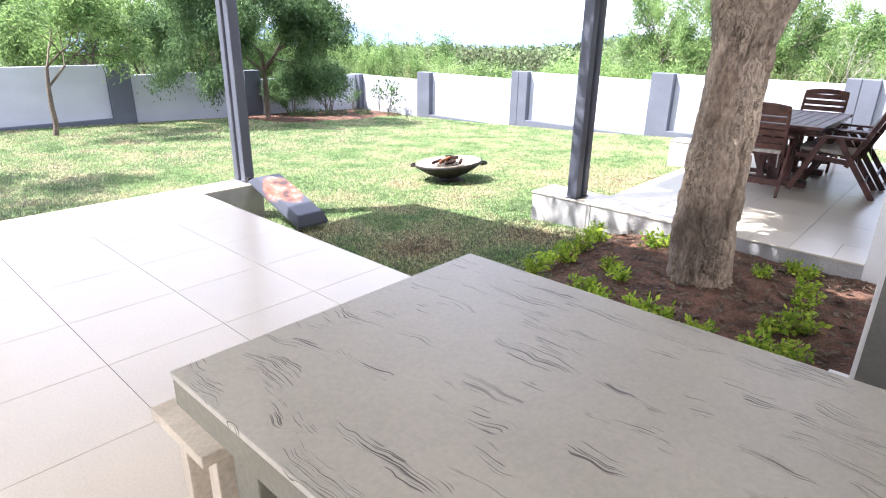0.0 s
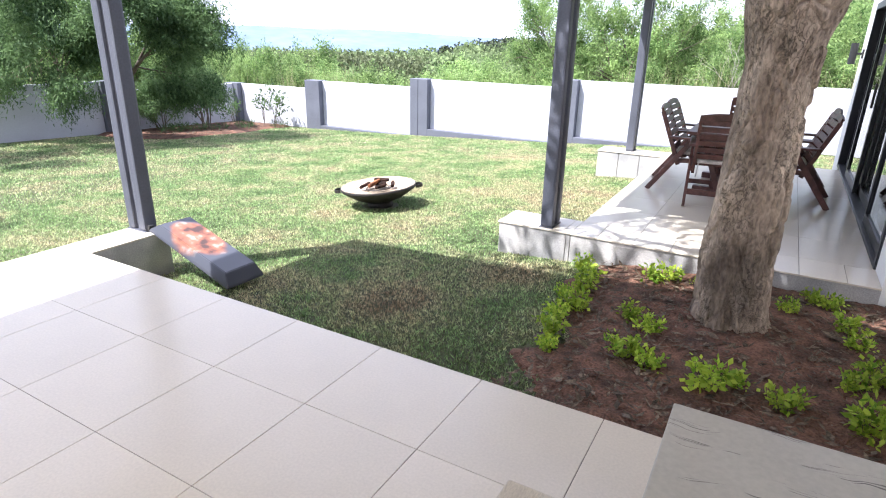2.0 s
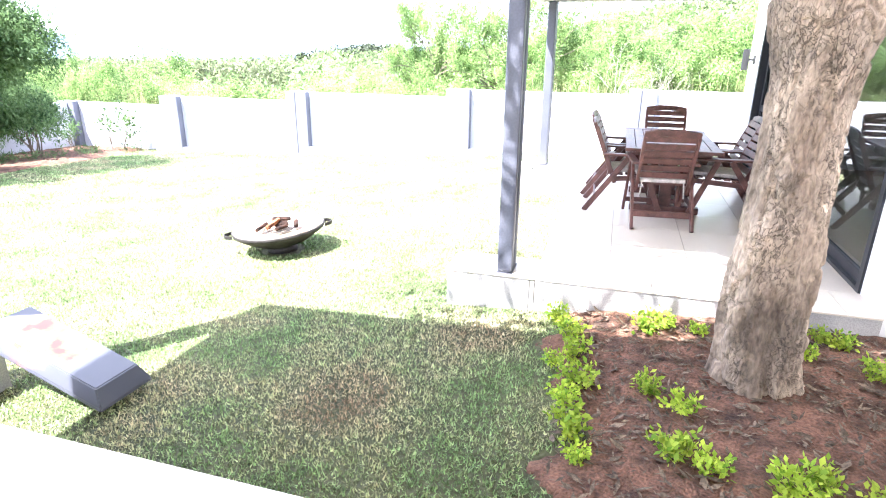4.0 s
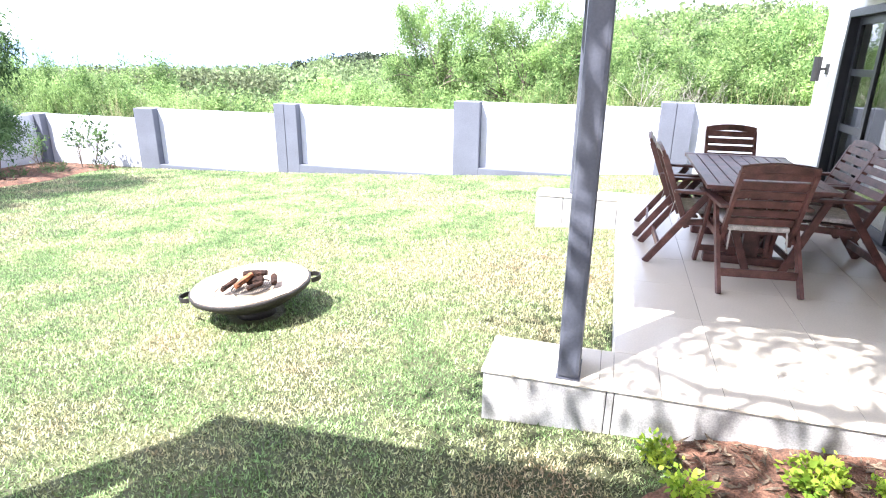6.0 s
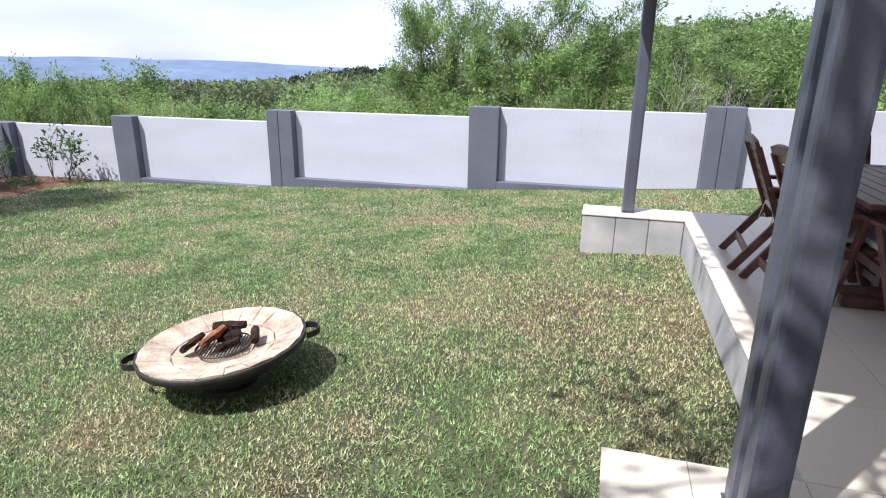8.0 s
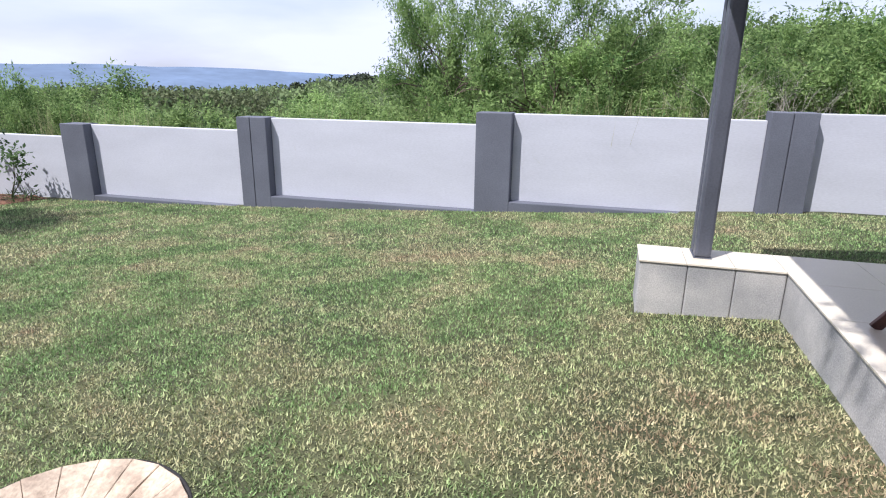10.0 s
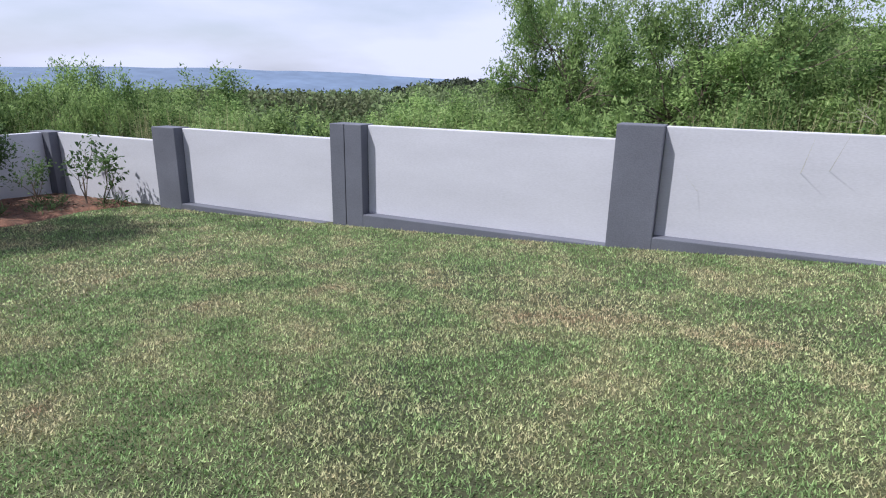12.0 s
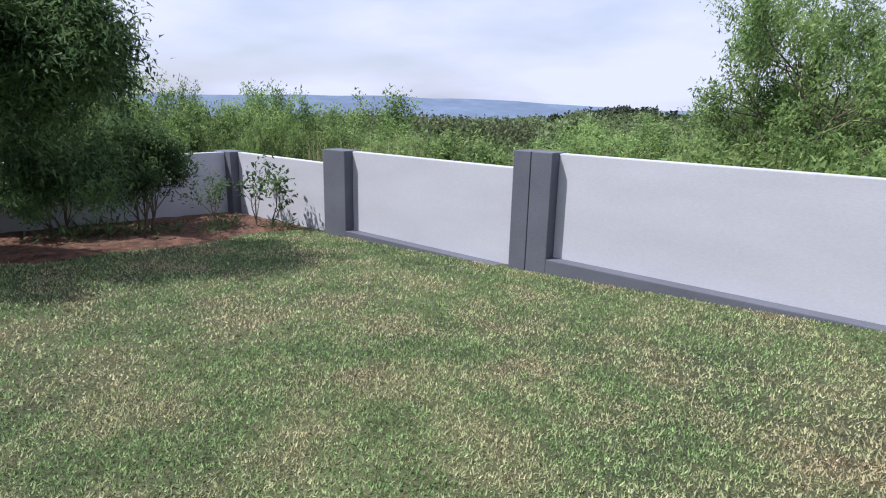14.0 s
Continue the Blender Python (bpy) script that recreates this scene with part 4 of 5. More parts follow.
for k, (a, b, r) in enumerate((((-0.22, -0.08, 0.225), (-0.14, 0.07, 0.25), 0.028), ((-0.08, 0.1, 0.285), (0.12, 0.1, 0.28), 0.029), ((-0.12, -0.05, 0.23), (0.0, 0.07, 0.285), 0.032),
                               ((-0.01, -0.1, 0.225), (0.1, -0.02, 0.235), 0.028), ((0.17, 0.09, 0.25), (0.2, -0.04, 0.225), 0.03), ((-0.05, 0.04, 0.235), (0.09, 0.07, 0.24), 0.032))):
    log(a, b, r, k * 3.7)

# ---- dining set on the veranda ----
def dining_chair(at):
    c = thing("garden_chair", "dark red-brown slatted wooden garden armchair with a thin cushion", "chair", at, group="chairs round the table")
    W = 0.27
    lean = Vector((0, -0.36, 0.88)).normalized()
    foot = Vector((0, -0.07, 0.3))
    for s in (-1, 1):
        x = s * W
        part("rear_leg", bar((x, -0.36, 0), (x, 0.05, 0.585), 0.028, 0.055, 0.004, up=(1, 0, 0)), WOOD, c)
        part("front_leg", bar((x, 0.40, 0), (x, 0.17, 0.585), 0.028, 0.055, 0.004, up=(1, 0, 0)), WOOD, c)
        part("armrest", box((x - 0.035, -0.2, 0.585), (x + 0.035, 0.42, 0.61), None, 0.008), WOOD, c)
        part("back_post", bar(Vector((x * 0.86, 0, 0)) + foot, Vector((x * 0.86, 0, 0)) + foot + lean * 0.61, 0.03, 0.045, 0.004, up=(1, 0, 0)), WOOD, c)
        part("seat_rail", bar((x * 0.92, -0.12, 0.345), (x * 0.92, 0.4, 0.385), 0.026, 0.05, 0.004, up=(1, 0, 0)), WOOD, c)
    for k in range(7):
        p = foot + lean * (0.12 + 0.077 * k) + Vector((0, 0.012, 0))
        h = 0.058
        part("back_slat", bar(p + Vector((-W * 0.84, 0, 0)), p + Vector((W * 0.84, 0, 0)), 0.016, h, 0.003, up=(0, 1, 0.38)), WOOD, c)
    top, rows = bmesh.new(), []
    for k in range(9):
        u = -1 + k / 4
        p = foot + lean * (0.622 + 0.03 * (1 - u * u)) + Vector((u * W * 0.9, 0, 0))
        side = Vector((0, 0.925, 0.38)) * 0.013
        rows.append([top.verts.new(p + a) for a in (-side - lean * 0.03, side - lean * 0.03, side + lean * 0.03, -side + lean * 0.03)])
    for r0, r1 in zip(rows, rows[1:]):
        for k in range(4):
            top.faces.new((r0[k], r0[(k + 1) % 4], r1[(k + 1) % 4], r1[k]))
    top.faces.new(rows[0][::-1])
    top.faces.new(rows[-1])
    part("top_rail", top, WOOD, c)
    for k in range(6):
        y = -0.06 + 0.085 * k
        part("seat_slat", box((-W * 0.9, y, 0.385 + 0.006 * k), (W * 0.9, y + 0.062, 0.4 + 0.006 * k), None, 0.003), WOOD, c)
    part("stretcher", bar((-W, -0.265, 0.135), (W, -0.265, 0.135), 0.02, 0.06, 0.003, up=(0, 1, 0)), WOOD, c)
    part("stretcher", bar((-W, 0.355, 0.12), (W, 0.355, 0.12), 0.02, 0.05, 0.003, up=(0, 1, 0)), WOOD, c)
    cb = box((-0.21, -0.1, 0.42), (0.21, 0.4, 0.46), pose(0, 0, -0.01, 3), 0.016)
    cushion = part("seat_cushion", cb, CUSHION, c, "thin pale striped seat cushion")
    for s in (-1, 1):
        part("tie", bar((s * 0.19, -0.12, 0.42), (s * 0.2, -0.15, 0.27), 0.012, 0.004, 0, up=(1, 0, 0)), CUSHION, c, "hanging fabric tie")
    return c


chair = dining_chair(pose(-1.5, 6.78, 0, 0, 0, 6))
for x, y, a in ((-1.36, 8.62, 183), (-1.86, 7.25, -88), (-1.9, 7.93, -93), (-0.83, 7.28, 95), (-0.8, 7.92, 92)):
    copy_thing(chair, pose(x, y, 0, 0, 0, a))

table = thing("dining_table", "dark red-brown slatted wooden garden table", "table", pose(-1.41, 7.58, 0))
for k in range(9):
    x0 = -0.44 + k * 0.098
    part("top_slat", box((x0, -0.72, 0.672), (x0 + 0.09, 0.72, 0.7), None, 0.004), WOOD, table)
for s in (-1, 1):
    part("edge_board", box((-0.445, s * 0.765 - 0.042, 0.67), (0.445, s * 0.765 + 0.042, 0.702), None, 0.006), WOOD, table)
    part("apron", box((-0.36, s * 0.6 - 0.012, 0.585), (0.36, s * 0.6 + 0.012, 0.67), None, 0.003), WOOD, table)
    part("apron", box((s * 0.36 - 0.012, -0.588, 0.585), (s * 0.36 + 0.012, 0.588, 0.668), None, 0.003), WOOD, table)
    part("pedestal", box((-0.06, s * 0.42 - 0.035, 0.07), (0.06, s * 0.42 + 0.035, 0.66), None, 0.006), WOOD, table)
    part("pedestal", box((-0.17, s * 0.42 - 0.03, 0.07), (-0.1, s * 0.42 + 0.03, 0.66), None, 0.006), WOOD, table)
    part("pedestal", box((0.1, s * 0.42 - 0.03, 0.07), (0.17, s * 0.42 + 0.03, 0.66), None, 0.006), WOOD, table)
    part("foot", box((-0.34, s * 0.42 - 0.045, 0), (0.34, s * 0.42 + 0.045, 0.07), None, 0.012), WOOD, table)
part("stretcher", box((-0.03, -0.385, 0.2), (0.03, 0.385, 0.29), None, 0.004), WOOD, table)

# ---- sliding doors and wall lamp ----
GLASS = bpy.data.materials.new("clear_glass")
GLASS.use_nodes = True
gb = GLASS.node_tree.nodes["Principled BSDF"]
gb.inputs["Transmission Weight"].default_value, gb.inputs["Roughness"].default_value, gb.inputs["IOR"].default_value = 1.0, 0.0, 1.5
gb.inputs["Base Color"].default_value = (0.75, 0.8, 0.78, 1)
door = thing("door_1", "charcoal aluminium sliding glass doors beside the veranda", "sliding door", kind="structure")
for lo, hi in (((-0.215, 5.3, 2.02), (-0.06, 9.95, 2.1)), ((-0.215, 5.3, -0.01), (-0.06, 9.95, 0.03)), ((-0.215, 5.3, 0.03), (-0.06, 5.37, 2.02)), ((-0.215, 9.88, 0.03), (-0.06, 9.95, 2.02))):
    part("frame", box(lo, hi, None, 0.004), ALU, door)


def leaf_panel(x, y0, y1, bars=()):
    p = part("sash", box((x - 0.022, y0, 0.03), (x + 0.022, y0 + 0.075, 2.02), None, 0.004), ALU, door)
    part("stile", box((x - 0.022, y1 - 0.075, 0.03), (x + 0.022, y1, 2.02), None, 0.004), ALU, p)
    for z0, z1 in ((0.03, 0.12), (1.94, 2.02), *bars):
        part("rail", box((x - 0.021, y0 + 0.076, z0), (x + 0.021, y1 - 0.076, z1), None, 0.003), ALU, p)
    g = part("pane", box((x - 0.003, y0 + 0.07, 0.11), (x + 0.003, y1 - 0.07, 1.95)), GLASS, p, "clear window glass")
    g.visible_shadow = False


leaf_panel(-0.1, 9.05, 9.88, ((0.83, 0.91), (1.42, 1.49)))
leaf_panel(-0.16, 7.95, 9.05)
leaf_panel(-0.1, 6.65, 7.98)
leaf_panel(-0.16, 5.38, 6.68)
for k in range(2):
    part("door_handle", box((-0.215, 8.0 - 1.3 * k, 0.95), (-0.19, 8.03 - 1.3 * k, 1.2), None, 0.006), BLACK, door, "slim black pull handle")
lamp = thing("wall_lamp", "black up-and-down wall lamp on the white house wall", "wall lamp", pose(-0.2, 10.32, 1.48))
part("back_plate", box((-0.02, -0.05, -0.06), (0.0, 0.05, 0.06), None, 0.004), BLACK, lamp)
part("arm", box((-0.08, -0.015, -0.015), (-0.02, 0.015, 0.015), None, 0.003), BLACK, lamp)
part("body", tube([(-0.12, 0, -0.14), (-0.12, 0, 0.14)], 0.045, 16), BLACK, lamp, smooth=False)

# ---- worn table and side bench on the terrace ----
def worn(name, color):
    m = material(name, color, 0.38, vary=0.06, scale=2.5, grain=80, bump=0.05)
    n, l = m.node_tree.nodes, m.node_tree.links
    b = n["Principled BSDF"]
    src = b.inputs["Base Color"].links[0].from_socket
    tc, mp, mp2 = n.new("ShaderNodeTexCoord"), n.new("ShaderNodeMapping"), n.new("ShaderNodeMapping")
    mp.inputs["Scale"].default_value, mp2.inputs["Scale"].default_value = (4.0, 330, 8), (5.5, 15, 5)
    warp, wmul, wadd = n.new("ShaderNodeTexNoise"), n.new("ShaderNodeVectorMath"), n.new("ShaderNodeVectorMath")
    warp.inputs["Scale"].default_value, warp.inputs["Detail"].default_value = 3.5, 3
    wmul.operation, wadd.operation = "SCALE", "ADD"
    wmul.inputs["Scale"].default_value = 0.16
    l.new(tc.outputs["Object"], warp.inputs["Vector"])
    l.new(warp.outputs["Color"], wmul.inputs[0])
    l.new(tc.outputs["Object"], wadd.inputs[0])
    l.new(wmul.outputs["Vector"], wadd.inputs[1])
    l.new(wadd.outputs["Vector"], mp.inputs["Vector"])
    l.new(wadd.outputs["Vector"], mp2.inputs["Vector"])
    crack, patch = n.new("ShaderNodeTexNoise"), n.new("ShaderNodeTexNoise")
    crack.inputs["Scale"].default_value = patch.inputs["Scale"].default_value = 1
    crack.inputs["Detail"].default_value, patch.inputs["Detail"].default_value = 3, 2
    l.new(mp.outputs["Vector"], crack.inputs["Vector"])
    l.new(mp2.outputs["Vector"], patch.inputs["Vector"])
    mul = n.new("ShaderNodeMath")
    mul.operation = "MULTIPLY"
    for k, (q, lo, hi) in enumerate(((crack, 0.56, 0.66), (patch, 0.54, 0.64))):
        mr = n.new("ShaderNodeMapRange")
        mr.inputs["From Min"].default_value, mr.inputs["From Max"].default_value = lo, hi
        l.new(q.outputs["Fac"], mr.inputs["Value"])
        l.new(mr.outputs["Result"], mul.inputs[k])
    cut = n.new("ShaderNodeMapRange")
    cut.inputs["From Min"].default_value, cut.inputs["From Max"].default_value = 0.12, 0.3
    l.new(mul.outputs["Value"], cut.inputs["Value"])
    mix = n.new("ShaderNodeMix")
    mix.data_type = "RGBA"
    mix.inputs["B"].default_value = (0.12, 0.105, 0.1, 1)
    l.new(cut.outputs["Result"], mix.inputs["Factor"])
    l.new(src, mix.inputs["A"])
    l.new(mix.outputs["Result"], b.inputs["Base Color"])
    bp = n.new("ShaderNodeBump")
    bp.invert = True
    bp.inputs["Strength"].default_value, bp.inputs["Distance"].default_value = 0.6, 0.004
    l.new(cut.outputs["Result"], bp.inputs["Height"])
    l.new(bp.outputs["Normal"], b.inputs["Normal"])
    return m


WORN = worn("worn_greige_paint", (0.45, 0.43, 0.385))
# sides and legs coloured darker than the tabletop, for their shade
OLIVE_SHADED = material("olive_wood_with_shade", (0.19, 0.182, 0.145), 0.55, vary=0.12, scale=5, grain=60, bump=0.15)
patio_table = thing("terrace_table", "heavy greige painted table with cracked worn paint", "table", pose(-0.016, 0.016, -0.006))
part("tabletop", box((-1.11, 0.33, 0.752), (1.15, 1.455, 0.77), None, 0.004), WORN, patio_table, "greige painted top with dark cracks")
part("edge_board", box((-1.107, 0.333, 0.675), (1.147, 1.452, 0.752), None, 0.003), OLIVE_SHADED, patio_table, "table edge darkened to olive-grey for shade")
for x in (-1.03, 0.95):
    for y in (0.42, 1.25):
        part("leg", box((x, y, 0.006), (x + 0.12, y + 0.12, 0.675), None, 0.006), OLIVE_SHADED, patio_table)
part("apron", box((-0.91, 0.44, 0.57), (0.95, 0.48, 0.675), None, 0.004), OLIVE_SHADED, patio_table)
part("apron", box((-0.91, 1.31, 0.57), (0.95, 1.35, 0.675), None, 0.004), OLIVE_SHADED, patio_table)
part("apron", box((-1.0, 0.54, 0.57), (-0.96, 1.25, 0.675), None, 0.004), OLIVE_SHADED, patio_table)
PALE = material("bare_pale_wood", (0.58, 0.51, 0.41), 0.6, vary=0.14, scale=4, grain=60, bump=0.15, stretch=(4, 1, 1))
bench = thing("side_bench", "pale weathered wooden bench tucked beside the table", "bench", pose(0, 0, 0))
part("seat", box((-1.49, 0.4, 0.41), (-1.16, 1.37, 0.45), None, 0.006), PALE, bench)
for x in (-1.46, -1.25):
    for y in (0.45, 1.25):
        part("leg", box((x, y, 0), (x + 0.06, y + 0.07, 0.41), None, 0.004), PALE, bench)
part("stretcher", box((-1.38, 0.52, 0.15), (-1.34, 1.25, 0.21), None, 0.003), PALE, bench)

# ---- printed board leaning on the terrace spur ----
PRINT = bpy.data.materials.new("printed_board")
PRINT.use_nodes = True
pn, pl = PRINT.node_tree.nodes, PRINT.node_tree.links
pb = pn["Principled BSDF"]
pb.inputs["Roughness"].default_value = 0.3
tc, mp = pn.new("ShaderNodeTexCoord"), pn.new("ShaderNodeMapping")
mp.inputs["Location"].default_value, mp.inputs["Scale"].default_value = (1.75, 0, 0), (3.0, 5.0, 1)
pl.new(tc.outputs["Object"], mp.inputs["Vector"])
nz, mx, ln = pn.new("ShaderNodeTexNoise"), pn.new("ShaderNodeVectorMath"), pn.new("ShaderNodeVectorMath")
nz.inputs["Scale"].default_value = 7
mx.operation, ln.operation = "ADD", "LENGTH"
sc = pn.new("ShaderNodeVectorMath")
sc.operation = "SCALE"
sc.inputs["Scale"].default_value = 0.35
sub = pn.new("ShaderNodeVectorMath")
sub.operation = "SUBTRACT"
sub.inputs[1].default_value = (0.5, 0.5, 0.5)
pl.new(tc.outputs["Object"], nz.inputs["Vector"])
pl.new(nz.outputs["Color"], sub.inputs[0])
pl.new(sub.outputs["Vector"], sc.inputs[0])
pl.new(mp.outputs["Vector"], mx.inputs[0])
pl.new(sc.outputs["Vector"], mx.inputs[1])
pl.new(mx.outputs["Vector"], ln.inputs[0])
rock, nz2 = pn.new("ShaderNodeValToRGB"), pn.new("ShaderNodeTexNoise")
nz2.inputs["Scale"].default_value, nz2.inputs["Detail"].default_value = 9, 6
pl.new(tc.outputs["Object"], nz2.inputs["Vector"])
els = rock.color_ramp.elements
els[0].position, els[0].color = 0.36, (0.06, 0.03, 0.022, 1)
els[1].position, els[1].color = 0.7, (0.42, 0.36, 0.33, 1)
for pos, col in ((0.45, (0.2, 0.07, 0.04, 1)), (0.57, (0.3, 0.12, 0.07, 1))):
    e = els.new(pos)
    e.color = col
pl.new(nz2.outputs["Fac"], rock.inputs["Fac"])
rim = pn.new("ShaderNodeMapRange")
rim.inputs["From Min"].default_value, rim.inputs["From Max"].default_value = 0.75, 0.9
pl.new(ln.outputs["Value"], rim.inputs["Value"])
pm = pn.new("ShaderNodeMix")
pm.data_type = "RGBA"
pm.inputs["B"].default_value = (0.06, 0.063, 0.08, 1)
pl.new(rim.outputs["Result"], pm.inputs["Factor"])
pl.new(rock.outputs["Color"], pm.inputs["A"])
pl.new(pm.outputs["Result"], pb.inputs["Base Color"])
board_at = Matrix.Translation((-4.47, 3.09, -0.29)) @ pose(0, 0, 0, 0, math.degrees(math.atan2(0.3, 0.93)), -2)
board = thing("printed_board", "dark grey moulded lid with a rusty printed picture", "board", board_at)
bb = bmesh.new()
corner = []
for x0, x1, y, z in ((-0.98, 0.0, 0.18, 0.0), (-0.98, 0.0, 0.18, 0.02), (-0.895, -0.085, 0.142, 0.1)):
    corner.append([bb.verts.new((x, yy, z)) for x, yy in ((x0, -y), (x1, -y), (x1, y), (x0, y))])
for a, b in zip(corner, corner[1:]):
    for k in range(4):
        bb.faces.new((a[k], a[(k + 1) % 4], b[(k + 1) % 4], b[k]))
bb.faces.new(corner[0][::-1])
bb.faces.new(corner[2])
bmesh.ops.bevel(bb, geom=bb.edges[:], offset=0.006, segments=2, affect="EDGES")
part("shell", bb, PRINT, board)
part("clip", box((-1.0, -0.18, 0.0), (-0.975, -0.14, 0.05), None, 0.004), BLACK, board, "small black clip")

# ---- lawn ----
LAWN = bpy.data.materials.new("mown_lawn")
LAWN.use_nodes = True
n_, l_ = LAWN.node_tree.nodes, LAWN.node_tree.links
lb_ = n_["Principled BSDF"]
lb_.inputs["Roughness"].default_value = 0.65
lb_.inputs["Specular IOR Level"].default_value = 0.15
geo, tc = n_.new("ShaderNodeNewGeometry"), n_.new("ShaderNodeTexCoord")
n1, n2 = n_.new("ShaderNodeTexNoise"), n_.new("ShaderNodeTexNoise")
n1.inputs["Scale"].default_value, n1.inputs["Detail"].default_value = 1.5, 5
n2.inputs["Scale"].default_value, n2.inputs["Detail"].default_value = 7.0, 4
for q in (n1, n2):
    l_.new(tc.outputs["Object"], q.inputs["Vector"])
m1, m2, m3 = [n_.new("ShaderNodeMath") for _ in range(3)]
m1.operation = m2.operation = m3.operation = "MULTIPLY_ADD"
m1.inputs[1].default_value, m1.inputs[2].default_value = 1.45, -0.69
m2.inputs[1].default_value = 0.7
m3.inputs[1].default_value = 0.24
l_.new(n1.outputs["Fac"], m1.inputs[0])
l_.new(n2.outputs["Fac"], m2.inputs[0])
l_.new(m1.outputs["Value"], m2.inputs[2])
l_.new(geo.outputs["Random Per Island"], m3.inputs[0])
l_.new(m2.outputs["Value"], m3.inputs[2])
total = m3.outputs["Value"]
for px_, py_, rad, amount in ((-3.3, 7.2, 2.0, 0.24), (-3.35, 3.55, 0.8, 0.3), (-4.3, 3.25, 0.6, 0.25), (-2.75, 4.3, 0.5, 0.2), (-5.4, 5.3, 0.45, 0.25), (-4.9, 10.6, 1.3, 0.12)):
    dist, fade = n_.new("ShaderNodeVectorMath"), n_.new("ShaderNodeMapRange")
    dist.operation = "DISTANCE"
    dist.inputs[1].default_value = (px_, py_, lawn(px_, py_))
    l_.new(tc.outputs["Object"], dist.inputs[0])
    fade.interpolation_type = "SMOOTHSTEP"
    fade.inputs["From Min"].default_value, fade.inputs["From Max"].default_value = 0.2 * rad, rad
    fade.inputs["To Min"].default_value, fade.inputs["To Max"].default_value = amount, 0.0
    l_.new(dist.outputs["Value"], fade.inputs["Value"])
    plus = n_.new("ShaderNodeMath")
    plus.operation = "ADD"
    l_.new(total, plus.inputs[0])
    l_.new(fade.outputs["Result"], plus.inputs[1])
    total = plus.outputs["Value"]
lr = n_.new("ShaderNodeValToRGB")
e0, e1 = lr.color_ramp.elements
e0.position, e0.color = 0.05, (0.105, 0.18, 0.07, 1)
e1.position, e1.color = 1.0, (0.3, 0.22, 0.14, 1)
for pos, col in ((0.4, (0.25, 0.365, 0.15, 1)), (0.62, (0.42, 0.435, 0.235, 1)), (0.86, (0.49, 0.42, 0.26, 1)), (0.96, (0.42, 0.33, 0.21, 1))):
    e = lr.color_ramp.elements.new(pos)
    e.color = col
l_.new(total, lr.inputs["Fac"])
# tufts a few centimetres wide, toned light and dark for shade between blades
tuftn, tuftr, tuftm = n_.new("ShaderNodeTexNoise"), n_.new("ShaderNodeMapRange"), n_.new("ShaderNodeMix")
tuftn.inputs["Scale"].default_value, tuftn.inputs["Detail"].default_value = 26, 2
l_.new(tc.outputs["Object"], tuftn.inputs["Vector"])
tuftr.inputs["From Min"].default_value, tuftr.inputs["From Max"].default_value = 0.36, 0.64
tuftr.inputs["To Min"].default_value, tuftr.inputs["To Max"].default_value = 0.7, 1.3
l_.new(tuftn.outputs["Fac"], tuftr.inputs["Value"])
tuftm.data_type, tuftm.blend_type = "RGBA", "MULTIPLY"
tuftm.inputs["Factor"].default_value = 1
l_.new(lr.outputs["Color"], tuftm.inputs["A"])
l_.new(tuftr.outputs["Result"], tuftm.inputs["B"])
# each blade is a little lighter or darker than the next
bladew, blader, bladem = n_.new("ShaderNodeTexWhiteNoise"), n_.new("ShaderNodeMapRange"), n_.new("ShaderNodeMix")
bladew.noise_dimensions = "1D"
l_.new(geo.outputs["Random Per Island"], bladew.inputs["W"])
blader.inputs["To Min"].default_value, blader.inputs["To Max"].default_value = 0.45, 1.4
l_.new(bladew.outputs["Value"], blader.inputs["Value"])
bladem.data_type, bladem.blend_type = "RGBA", "MULTIPLY"
bladem.inputs["Factor"].default_value = 1
l_.new(tuftm.outputs["Result"], bladem.inputs["A"])
l_.new(blader.outputs["Result"], bladem.inputs["B"])
l_.new(bladem.outputs["Result"], lb_.inputs["Base Color"])
tr, mixs = n_.new("ShaderNodeBsdfTranslucent"), n_.new("ShaderNodeMixShader")
mixs.inputs["Fac"].default_value = 0.25
l_.new(bladem.outputs["Result"], tr.inputs["Color"])
l_.new(lb_.outputs["BSDF"], mixs.inputs[1])
l_.new(tr.outputs["BSDF"], mixs.inputs[2])
l_.new(mixs.outputs["Shader"], n_["Material Output"].inputs["Surface"])


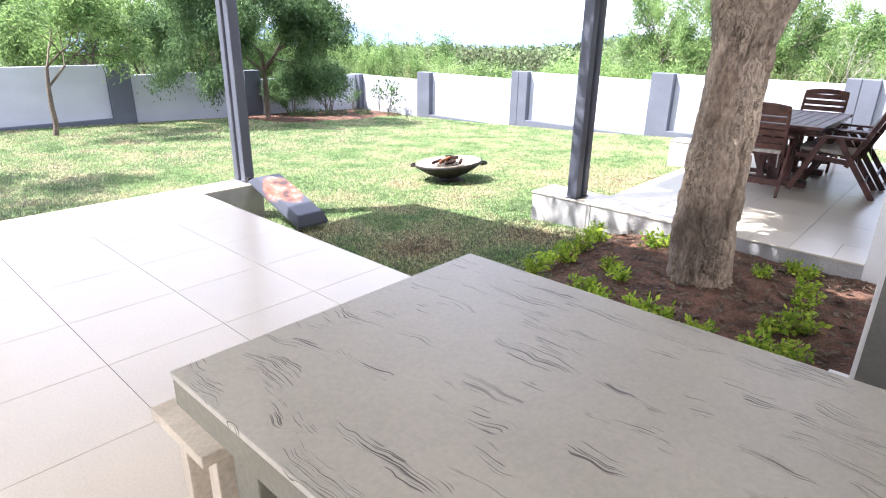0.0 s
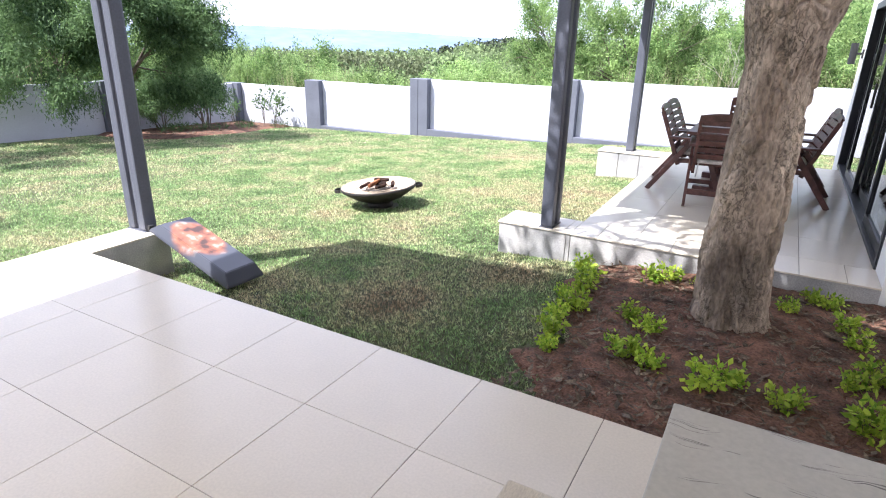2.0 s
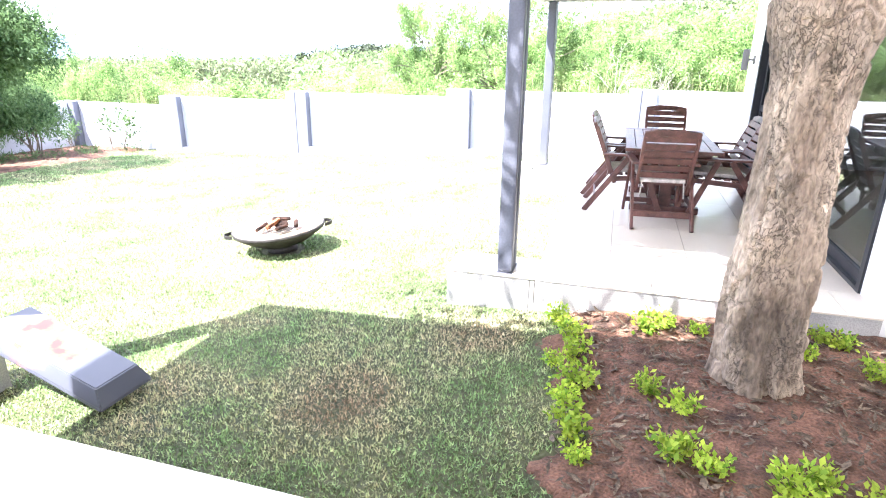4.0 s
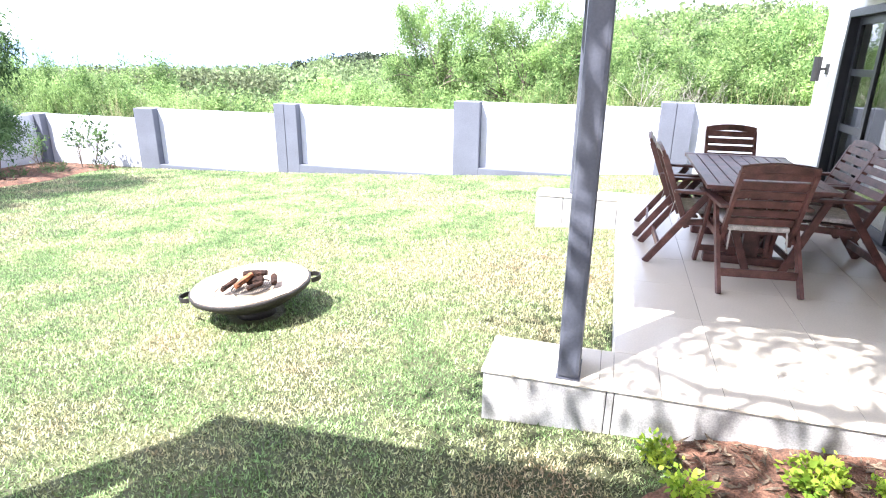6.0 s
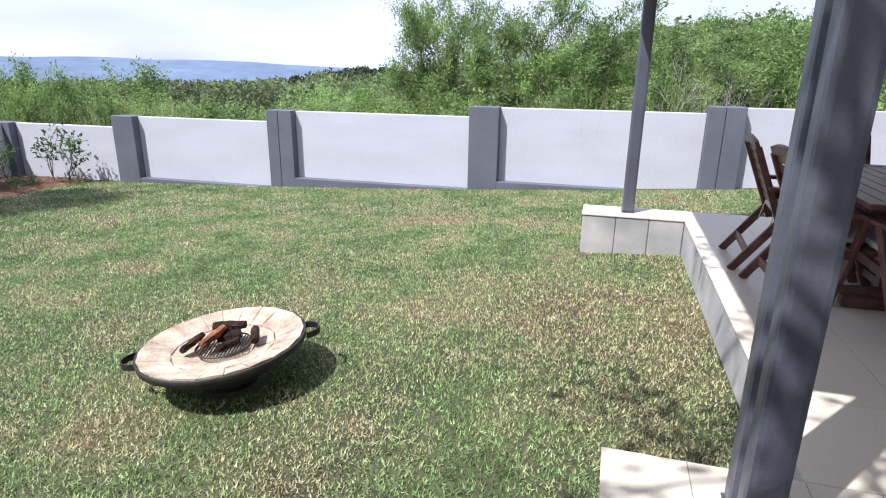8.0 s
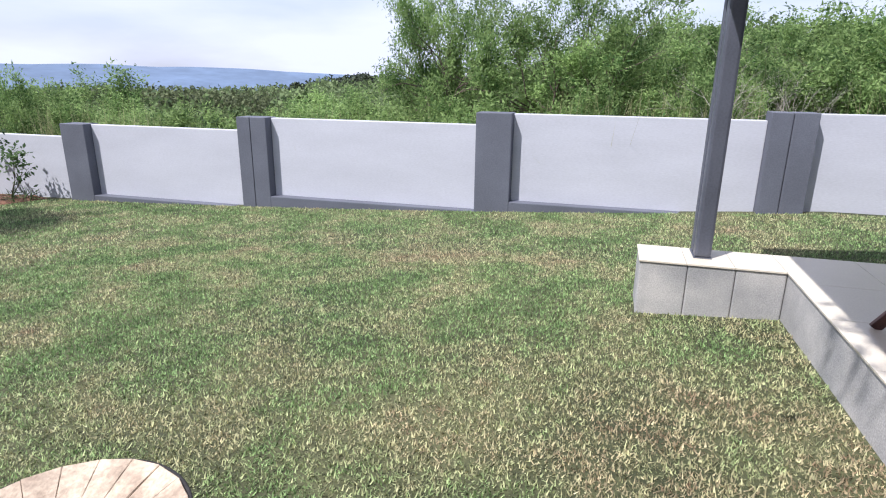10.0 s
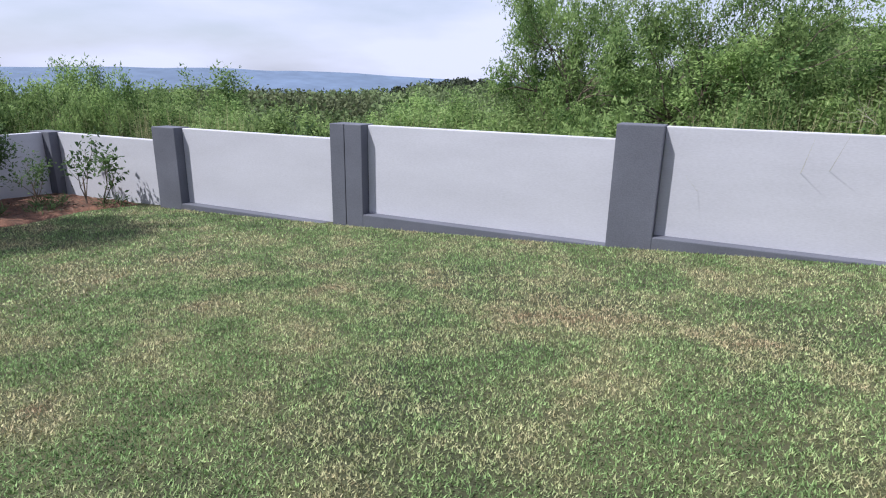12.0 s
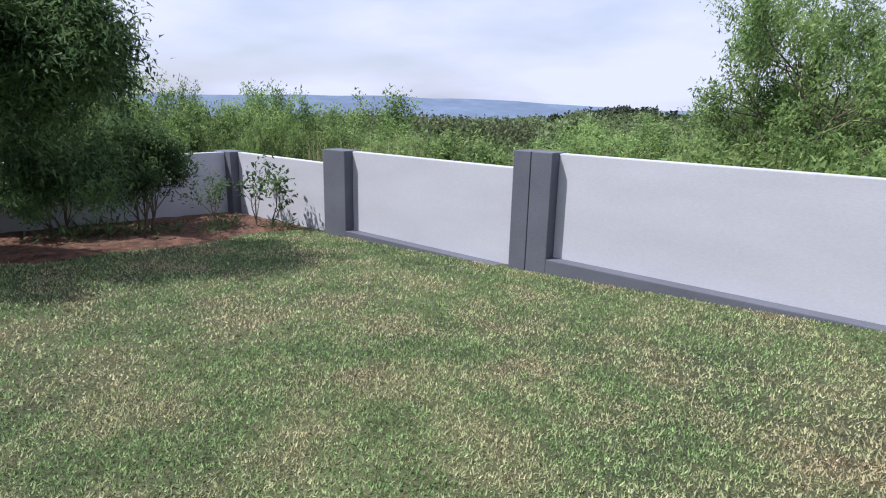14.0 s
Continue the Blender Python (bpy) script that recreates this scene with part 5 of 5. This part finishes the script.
def lawn_points(r, count, x0, x1, y0, y1):
    x, y = r.uniform(x0, x1, count), r.uniform(y0, y1, count)
    ok = ~((x > -5.67) & (y < 2.41)) & ~((x > -2.43) & (y > 4.87) & (y < 9.54)) & ~((x > -3.11) & (y > 4.87) & (y < 5.29)) & ~((x > -3.38) & (y > 9.1) & (y < 9.53)) & ~((x > -5.67) & (x < -5.33) & (y < 3.08))
    left = -2.15 + 0.12 * np.sin(y * 4.1) + 0.08 * np.sin(y * 9.7) + np.where(y < 3.1, 0.75 * (3.1 - y), 0) - np.where(y > 4.55, 0.5 * (y - 4.55), 0)
    over = (y < 4.87) & (x > left - 0.02)
    ok &= ~over | (r.uniform(0, 1, count) < 0.04 + 0.3 * np.exp(-(x - left) / 0.4) * (np.sin(x * 7 + y * 5) * np.sin(y * 9 - x * 3) > -0.2))
    cor = 1 - ((x + 15.3) / (1.9 + 0.12 * np.sin(y * 3))) ** 2 - np.maximum(0, (9.6 - y) / 1.2) ** 2
    ok &= ~((y > 8.2) & (x < -13) & (cor > -0.05) & (r.uniform(0, 1, count) < 0.985))
    ok &= np.hypot(x + 5.2, y - 5.93) > 0.23
    x, y = x[ok], y[ok]
    return x, y, rise(x, y)


gr_ = np.random.default_rng(77)
for nm, cnt, ext, L, w, s in (("lawn_grass", 700000, (-9.2, -0.1, 2.41, 10.6), 0.029, 0.011, 21), ("lawn_grass", 260000, (-15.6, -9.2, -2.0, 12.88), 0.036, 0.016, 22), ("lawn_grass", 130000, (-9.2, 3.0, 10.6, 12.88), 0.033, 0.0125, 23), ("lawn_grass", 50000, (-9.2, -5.67, -2.0, 2.41), 0.04, 0.011, 24)):
    x, y, z = lawn_points(gr_, cnt, *ext)
    blades(nm, x, y, z - 0.004, L, w, 0.9, LAWN, "short mown lawn, green with straw-coloured patches", "grass", s)

# ---- floor tiles ----
def tile_mesh(w, d):
    return mesh_of("tile", box((0.0015, 0.0015, -0.0125), (w - 0.0015, d - 0.0015, 0.0), None, 0.0015), TILE)


def lay(parent, x0, y0, xs, ys):
    made = {}
    for i in range(len(xs) - 1):
        for j in range(len(ys) - 1):
            key = round(xs[i + 1] - xs[i], 4), round(ys[j + 1] - ys[j], 4)
            if key not in made:
                made[key] = tile_mesh(*key)
            t = new("tile", made[key])
            t.location = (xs[i], ys[j], 0)
            t.parent = parent


for lo, hi in (((-5.64, -5.99, -0.0134), (1.59, 2.39, -0.0035)), ((-5.64, 2.39, -0.0134), (-5.35, 3.055, -0.0035)), ((-2.4, 4.9, -0.0134), (-0.21, 9.5, -0.0035)), ((-3.08, 4.9, -0.0134), (-2.4, 5.26, -0.0035)), ((-3.35, 9.13, -0.0134), (-2.4, 9.5, -0.0035))):
    structure("grout_bed", box(lo, hi), GROUT, "thin grey grout between the floor tiles", "grout")
lay(terrace, 0, 0, [-5.66 + 0.6 * k for k in range(13)], [2.41 - 0.6 * k for k in range(14)][::-1])
lay(spur, 0, 0, [-5.66, -5.33], [2.41, 3.075])
lay(veranda, 0, 0, [-2.43, -2.2, -1.9, -1.6, -1.3, -1.0, -0.7, -0.4, -0.2], [4.87, 5.29])
lay(veranda, 0, 0, [-2.43, -1.9, -1.3, -0.7, -0.2], [5.29, 5.89, 6.49, 7.09, 7.69, 8.29, 8.89, 9.53])
lay(spur_a, 0, 0, [-3.11, -2.81, -2.5, -2.43], [4.87, 5.29])
lay(spur_b, 0, 0, [-3.38, -3.06, -2.75, -2.43], [9.1, 9.53])
